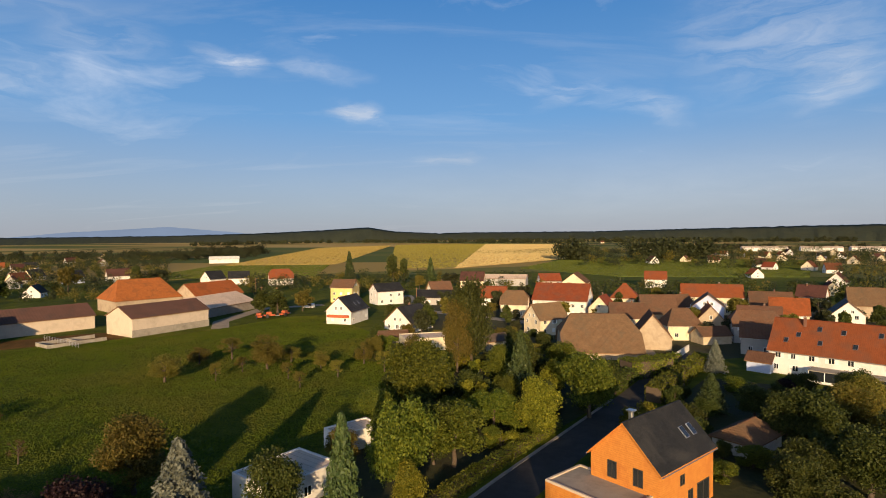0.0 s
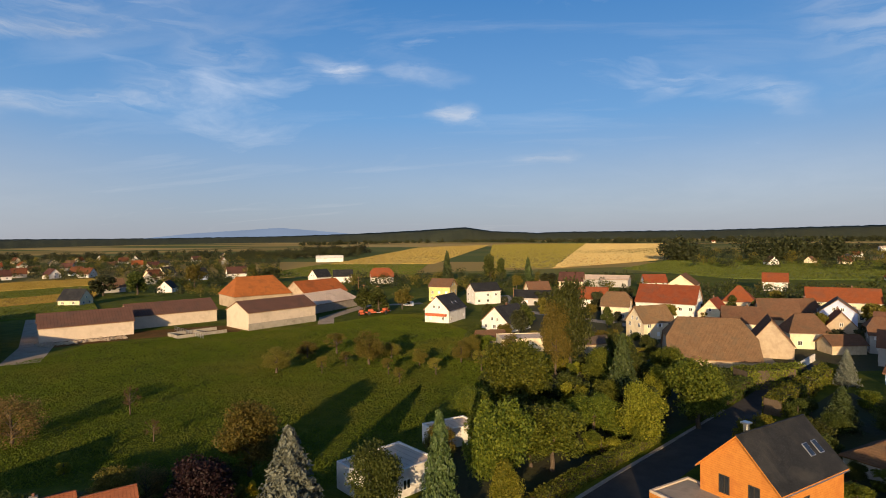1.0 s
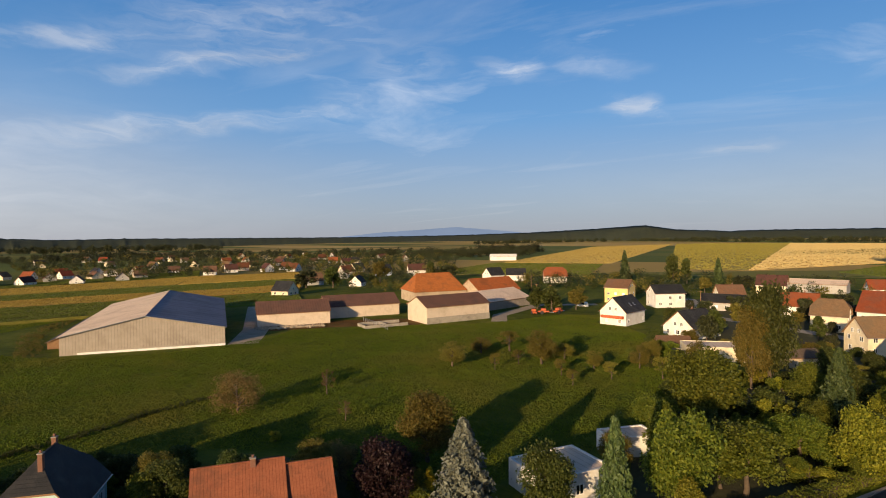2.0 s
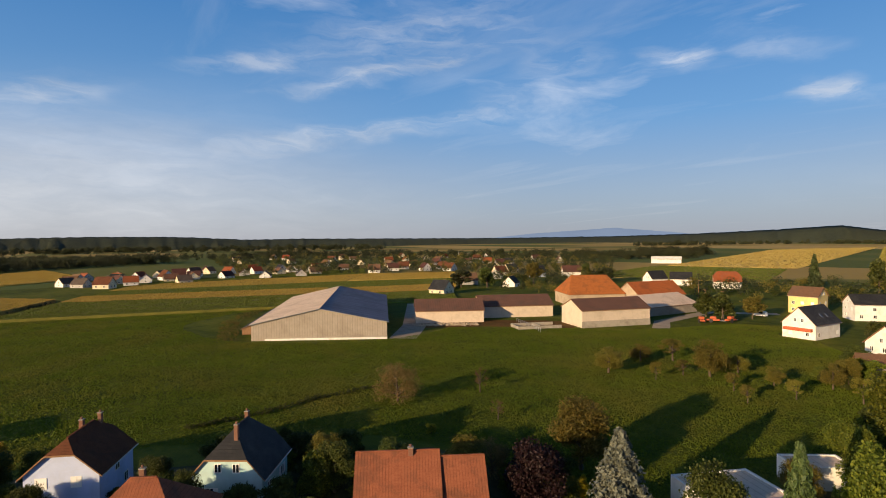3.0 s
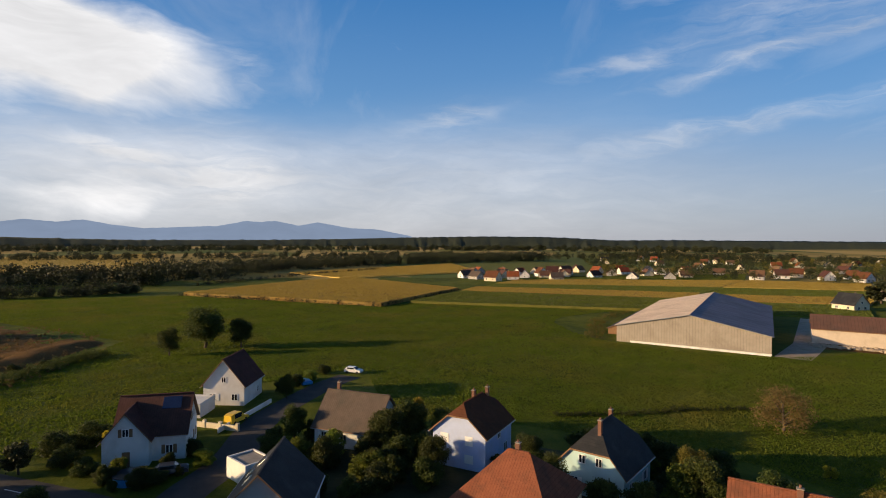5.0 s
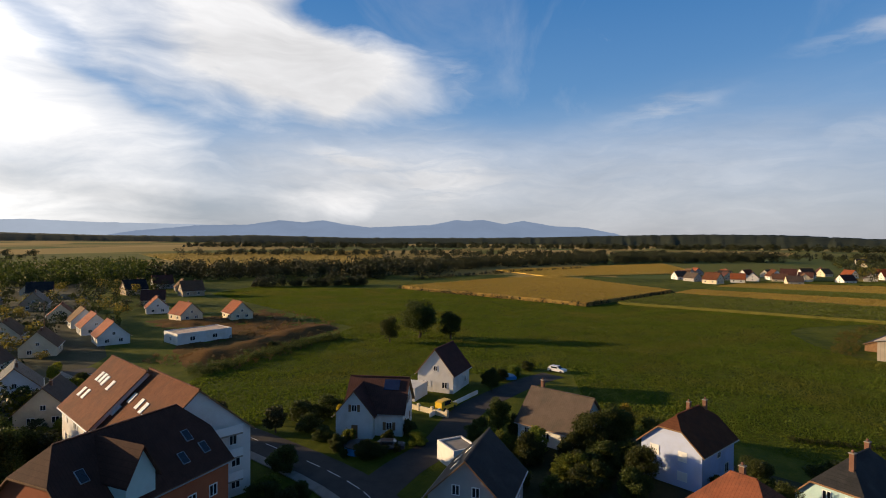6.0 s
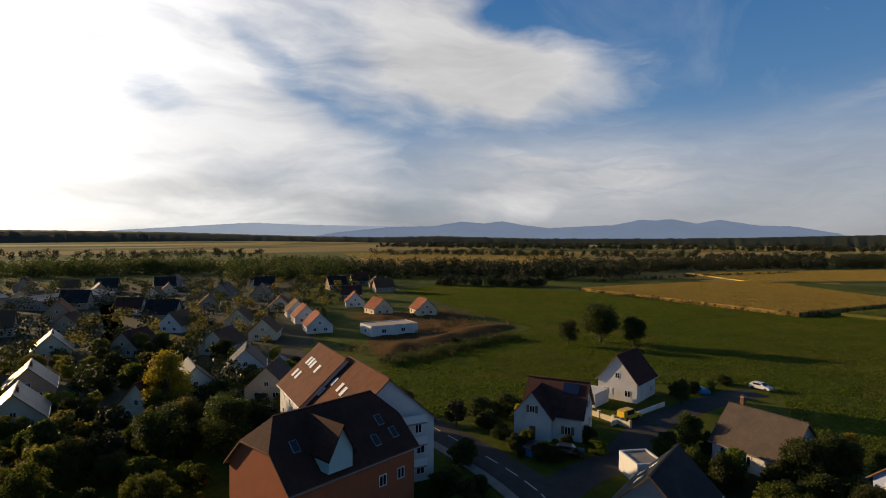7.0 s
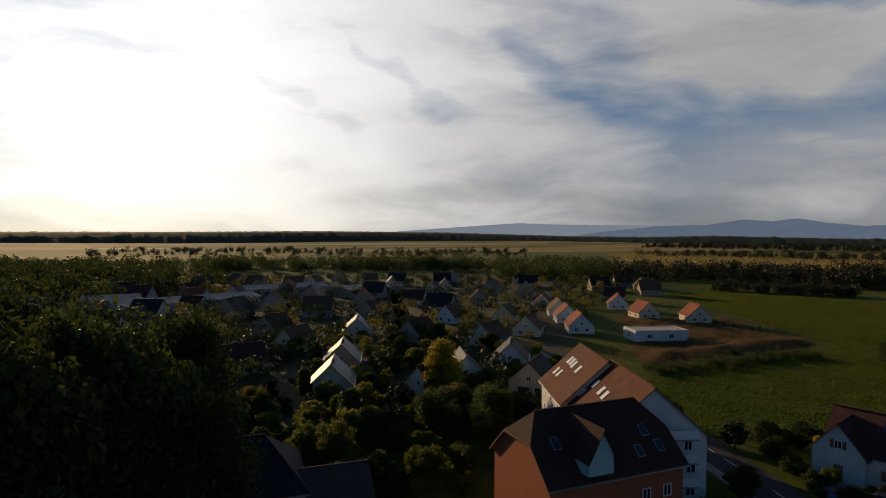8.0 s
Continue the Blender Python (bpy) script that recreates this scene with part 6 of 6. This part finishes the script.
sward("sunlit green meadow grass", [(-30, 62), (-10, 100), (-4, 130), (-16, 160), (-24, 186), (-48, 228), (-62, 222), (-80, 192), (-100, 178), (-140, 148), (-150, 102), (-118, 40), (-104, 10), (-92, 34), (-70, 60), (-45, 68)], 15.0, 0.26, 0.2, GRASS_BLADE, 51, near=1.05)
sward("sunlit green meadow grass", [(-118, 40), (-150, 102), (-205, 92), (-232, 150), (-285, 39), (-272, 23), (-342, -83), (-335, -178), (-290, -180), (-240, -122), (-192, -64), (-116, -76), (-92, -68), (-82, -54), (-96, -36), (-128, -22), (-142, 8), (-104, 10)], 8.0, 0.36, 0.26, GRASS_BLADE, 52, near=1.05)
for k, (pts, z, mat) in enumerate(STRIPS):
    sward("upright stalks of a ripening crop", pts, 3.0, 0.6, 0.35, CROP_GREEN if mat is GREENFIELD else MAIZE_STALK, 80 + k, name="crop_stalks", z=z)
for k, (pts, per, w, h, z, mat) in enumerate((
        ([(-342, -83), (-272, 23), (-353, 79), (-462, 17), (-428, -27)], 3.2, 0.6, 0.4, 1.9, MAIZE_STALK),
        ([(-285, 39), (-225, 160), (-270, 190), (-338, 77)], 3.2, 0.6, 0.4, 1.3, CROP_GREEN),
        ([(-339, 78), (-271, 191), (-300, 215), (-365, 95)], 3.2, 0.6, 0.4, 1.5, MAIZE_STALK),
        ([(-366, 96), (-301, 216), (-345, 262), (-400, 118)], 3.0, 0.6, 0.3, 0.5, CROP_GREEN),
        ([(-402, 119), (-347, 264), (-405, 331), (-440, 150)], 2.5, 0.7, 0.35, 0.7, MAIZE_STALK),
        ([(-442, 151), (-407, 333), (-486, 398), (-470, 180)], 2.5, 0.7, 0.35, 0.5, CROP_GREEN),
        ([(-520, -330), (-660, -180), (-1340, -380), (-900, -700)], 0.12, 3.5, 0.7, 0.2, STRAW),
        ([(-470, 10), (-560, -40), (-760, 160), (-560, 150)], 1.5, 0.9, 0.4, 0.8, MAIZE_STALK),
        ([(11, 543), (176, 752), (416, 1837), (150, 1970)], 0.12, 3.2, 0.7, 0.15, PALE_STRAW),
        ([(-52, 551), (10, 545), (149, 1975), (-169, 2000)], 0.10, 3.2, 0.7, 0.3, CROP_OLIVE),
        ([(-243, 630), (-120, 640), (-170, 1980), (-330, 1500)], 0.10, 3.2, 0.7, 0.25, STRAW),
        ([(73, 535), (130, 420), (260, 400), (420, 640), (186, 789)], 0.5, 1.6, 0.5, 0.2, CROP_GREEN),
        ([(-240, 420), (-100, 430), (-125, 620), (-250, 620)], 0.5, 1.6, 0.5, 0.2, CROP_GREEN))):
    sward("upright stalks of a ripening crop", pts, per, w, h, mat, 60 + k, name="crop_stalks", z=z)

# ---- far belts of trees and woods ----
woods("dry brown weeds over the building plot", [(-125, -84), (-185, -80), (-215, -118)], 34, 1.1, 300, seed=35, size=1.3, name="weeds", mat=LEAF_BROWN)
woods("dark bank of weeds along the building plot", [(-118, -78), (-142, -72), (-170, -63)], 6, 2.2, 120, seed=36, size=1.2, name="weeds", mat=LEAF_DARK)
woods("dark strip of tall weeds along the maize", [(-342, -85), (-271, 22), (-352, 80)], 3, 2.4, 130, seed=31, size=1.0, name="weeds")
woods("line of rough grass along a ditch in the meadow", [(-97, 40), (-95, 53), (-96, 65), (-93, 82)], 2.2, 0.7, 160, seed=37, size=1.6, name="weeds", mat=LEAF_DARK)
woods("dark strip of weeds between crop strips", [(-366, 95), (-300, 216)], 2, 1.6, 90, seed=32, size=1.0, name="weeds")
woods("dark strip of weeds between crop strips", [(-441, 150), (-406, 332)], 2, 1.8, 90, seed=33, size=1.0, name="weeds")
woods("rough grass and weeds round the big hall", [(-172, 84), (-206, 102), (-236, 130)], 7, 1.3, 130, seed=34, size=1.0, name="weeds", mat=LEAF_OLIVE)
woods("dark belt of trees along the stream", [(-396, -299), (-465, -132), (-620, -95), (-800, 100), (-900, 330)], 90, 14, 480, seed=2)
woods("dark hedge along a ditch between the fields", [(-413, -92), (-504, -40), (-610, 47)], 6, 3.0, 110, seed=38, size=1.2, name="hedgerow")
woods("dark hedge of shrubs at the meadow's end", [(-335, -178), (-362, -112)], 10, 6.5, 60, seed=3)
woods("wood of tall trees beyond the estate", [(-300, -300), (-420, -330), (-330, -470), (-100, -560), (90, -560)], 90, 14, 420, seed=4, mat=LEAF_DARK)
woods("small dark wood in the fields", [(-440, 1000), (-330, 1060)], 60, 17, 60, seed=5)
woods("tall trees on the slope", [(145, 700), (180, 705)], 25, 26, 16, seed=6)
woods("tall trees on the slope", [(235, 690), (330, 700)], 40, 27, 45, seed=7)
woods("hedgerow trees across the plain", [(-900, 700), (-1100, 200), (-1000, -250), (-900, -600)], 120, 12, 260, seed=8, size=1.6)
woods("trees round the far villages", [(-300, 900), (-700, 800), (-1000, 500)], 260, 13, 260, seed=9, size=1.6)
woods("woods on the far plain", [(-1500, 1300), (-1900, 500), (-1800, -300), (-1500, -1000)], 300, 18, 420, seed=10, size=2.0)
woods("woods beyond the slope village", [(420, 1150), (700, 1100), (1000, 900)], 160, 11, 120, seed=12, size=1.6)
woods("woods on the far hillside", [(-900, 2000), (-200, 2300), (600, 2200), (1400, 1900)], 250, 18, 330, seed=13, size=2.2)
woods("scattered trees in the far fields", [(-700, -700), (-400, -1000), (-100, -1100)], 300, 11, 120, seed=14, size=1.7)
woods("wood along the stream towards the sun", [(90, -560), (-60, -420), (60, -300), (120, -180)], 130, 15, 260, seed=15, mat=LEAF_DARK)

# ---- small things ----


def car(label, x, y, ang, paint, L=4.3, h=1.5, van=False):
    ob = thing("parked_car", label, "car", pose(x, y, 0.03, 0, 0, ang))
    prof = [(-L / 2, 0.35), (L / 2, 0.35), (L / 2, 0.75), (L / 2 - 0.25, 0.9), (L * 0.24, 1.0), (L * 0.08, h), (-L * 0.34, h), (-L / 2 + 0.05, 0.95 if not van else h - 0.2)]
    n = len(prof)
    v = [(a, -0.88 + (0.14 if b > 1.05 else 0), b) for a, b in prof] + [(a, 0.88 - (0.14 if b > 1.05 else 0), b) for a, b in prof]
    f = [tuple(range(n)), tuple(range(2 * n - 1, n - 1, -1))] + [(k, n + k, n + (k + 1) % n, (k + 1) % n) for k in range(n)]
    part("body", mesh_of("body", v, f, paint), ob)
    for s in (-1, 1):
        part("side_window", box_mesh("side_window", (-L * 0.3, s * 0.8 - 0.03, 1.02), (L * 0.1, s * 0.8 + 0.03, h - 0.1), PANE, 0.01), ob)
        for u in (-L * 0.31, L * 0.31):
            bm = bmesh.new()
            bmesh.ops.create_cone(bm, cap_ends=True, segments=12, radius1=0.32, radius2=0.32, depth=0.2, matrix=pose(u, s * 0.82, 0.32, 90))
            part("wheel", bm_mesh("wheel", bm, RUBBER), ob)
    part("windscreen", mesh_of("windscreen", [(L * 0.245, -0.7, 1.03), (L * 0.245, 0.7, 1.03), (L * 0.09, 0.66, h - 0.02), (L * 0.09, -0.66, h - 0.02), (L * 0.25, -0.7, 1.06), (L * 0.25, 0.7, 1.06), (L * 0.1, 0.66, h + 0.01), (L * 0.1, -0.66, h + 0.01)],
         [(4, 5, 6, 7), (0, 3, 2, 1), (0, 1, 5, 4), (2, 3, 7, 6)], PANE), ob)
    return ob


car("yellow van parked by the gabled house", -103.5, -16.5, 150, CAR_YELLOW, 4.6, 1.9, True)
car("dark car parked in the side street", -82, -21.5, 100, CAR_DARK)
car("white car parked behind the pool", -137, 5, 60, CAR_WHITE)
car("white van parked by the farm lane", -59.9, 250, 160, CAR_WHITE, 5.2, 2.2, True)
car("dark car parked in an estate street", -75, -128, 60, CAR_DARK)
car("white car parked in an estate street", -90, -150, 60, CAR_WHITE)
pool = thing("garden_pool", "round blue garden pool beside the shuttered house", "pool", pose(-80.5, -26.2, 0))
bm = bmesh.new()
bmesh.ops.create_cone(bm, cap_ends=True, segments=28, radius1=2.0, radius2=2.0, depth=1.1, matrix=pose(0, 0, 0.5))
part("pool_wall", bm_mesh("pool_wall", bm, POOL_BLUE), pool)
bm = bmesh.new()
bmesh.ops.create_cone(bm, cap_ends=True, segments=28, radius1=2.1, radius2=2.1, depth=0.1, matrix=pose(0, 0, 1.1))
part("pool_rim", bm_mesh("pool_rim", bm, CAR_DARK), pool)
slide = thing("pool_cover", "bright blue pool cover in a garden", "pool cover", pose(-129, -6, 0, 0, 0, 20))
part("cover", box_mesh("cover", (-1.8, -1.2, 0), (1.8, 1.2, 0.8), POOL_BLUE, 0.15), slide)
gw = thing("garden_wall", "cream garden wall with posts along the side street", "wall", pose(-101, -20, 0, 0, 0, 62))
part("coping", box_mesh("coping", (-5, -0.15, -0.1), (5, 0.15, 0.9), CREAM), gw)
lw = tagged(new("garden_wall", box_mesh("garden_wall", (-9, -0.12, -0.2), (9, 0.12, 0.8), WHITE)), "low white garden wall along the side street", "wall", kind="structure")
lw.matrix_basis = pose(-106.5, -15.2, 0, 0, 0, 158)
for u in (-5, -1.6, 1.6, 5):
    part("post", box_mesh("post", (u - 0.25, -0.25, 0), (u + 0.25, 0.25, 1.3), CREAM), gw)


def pole(x, y, h, label="grey timber utility pole"):
    ob = thing("utility_pole", label, "pole", pose(x, y, 0))
    bm = bmesh.new()
    bmesh.ops.create_cone(bm, cap_ends=True, segments=10, radius1=0.16, radius2=0.1, depth=h, matrix=pose(0, 0, h / 2 - 0.1))
    part("shaft", bm_mesh("shaft", bm, WOOD), ob)
    part("crossarm", box_mesh("crossarm", (-0.7, -0.06, h - 0.6), (0.7, 0.06, h - 0.45), WOOD), ob)


for x, y, h in ((-69.4, 234, 11), (-84, 260, 9), (-100, 300, 10), (-12, 250, 9), (8, 235, 9), (-133, -132, 14)):
    pole(x, y, h)
# farm machines, stones and fence by the barns
for x, y, a in ((-69, 222, 20), (-64, 226, 70), (-72, 219, 120)):
    m = thing("farm_machine", "faded red farm machine parked in the grass", "machine", pose(x, y, 0, 0, 0, a))
    part("frame", box_mesh("frame", (-2.4, -0.8, 0.7), (2.4, 0.8, 1.3), RUST_RED, 0.1), m)
    part("hopper", box_mesh("hopper", (-1.0, -0.9, 1.3), (1.2, 0.9, 2.3), RUST_RED, 0.25), m)
    part("drawbar", box_mesh("drawbar", (2.4, -0.12, 0.6), (4.2, 0.12, 0.85), METAL, 0.03), m)
    for s in (-1, 1):
        bm = bmesh.new()
        bmesh.ops.create_cone(bm, cap_ends=True, segments=14, radius1=0.7, radius2=0.7, depth=0.35, matrix=pose(-0.6, s * 1.0, 0.7, 90))
        part("wheel", bm_mesh("wheel", bm, RUBBER), m)
fence = thing("fence", "grey metal pen fence in the farmyard", "fence", pose(-116, 170, 0, 0, 0, -35))
post = box_mesh("post", (-0.05, -0.05, -0.1), (0.05, 0.05, 1.5), METAL, 0.01)
for k in range(13):
    part("post", post, fence, pose(-12 + 2 * k, 0, 0))
for zz in (0.5, 0.9, 1.35):
    part("rail", box_mesh("rail", (-12, -0.03, zz), (12, 0.03, zz + 0.06), METAL, 0.01), fence)
rub = random.Random(3)
bm = bmesh.new()
for k in range(260):
    u, w = rub.uniform(-12, 12), rub.gauss(0, 1.2)
    s = rub.uniform(0.25, 0.8)
    bmesh.ops.create_icosphere(bm, subdivisions=1, radius=s, matrix=pose(u, w, s * 0.3, rub.uniform(0, 90), rub.uniform(0, 90), 0) @ Matrix.Diagonal((1, rub.uniform(0.5, 1), 0.6, 1)))
tagged(new("rubble", bm_mesh("rubble", bm, STONE)), "heap of rubble and cut wood along the barn", "rubble", kind="stuff").matrix_basis = pose(-141.5, 154, 0, 0, 0, 47)
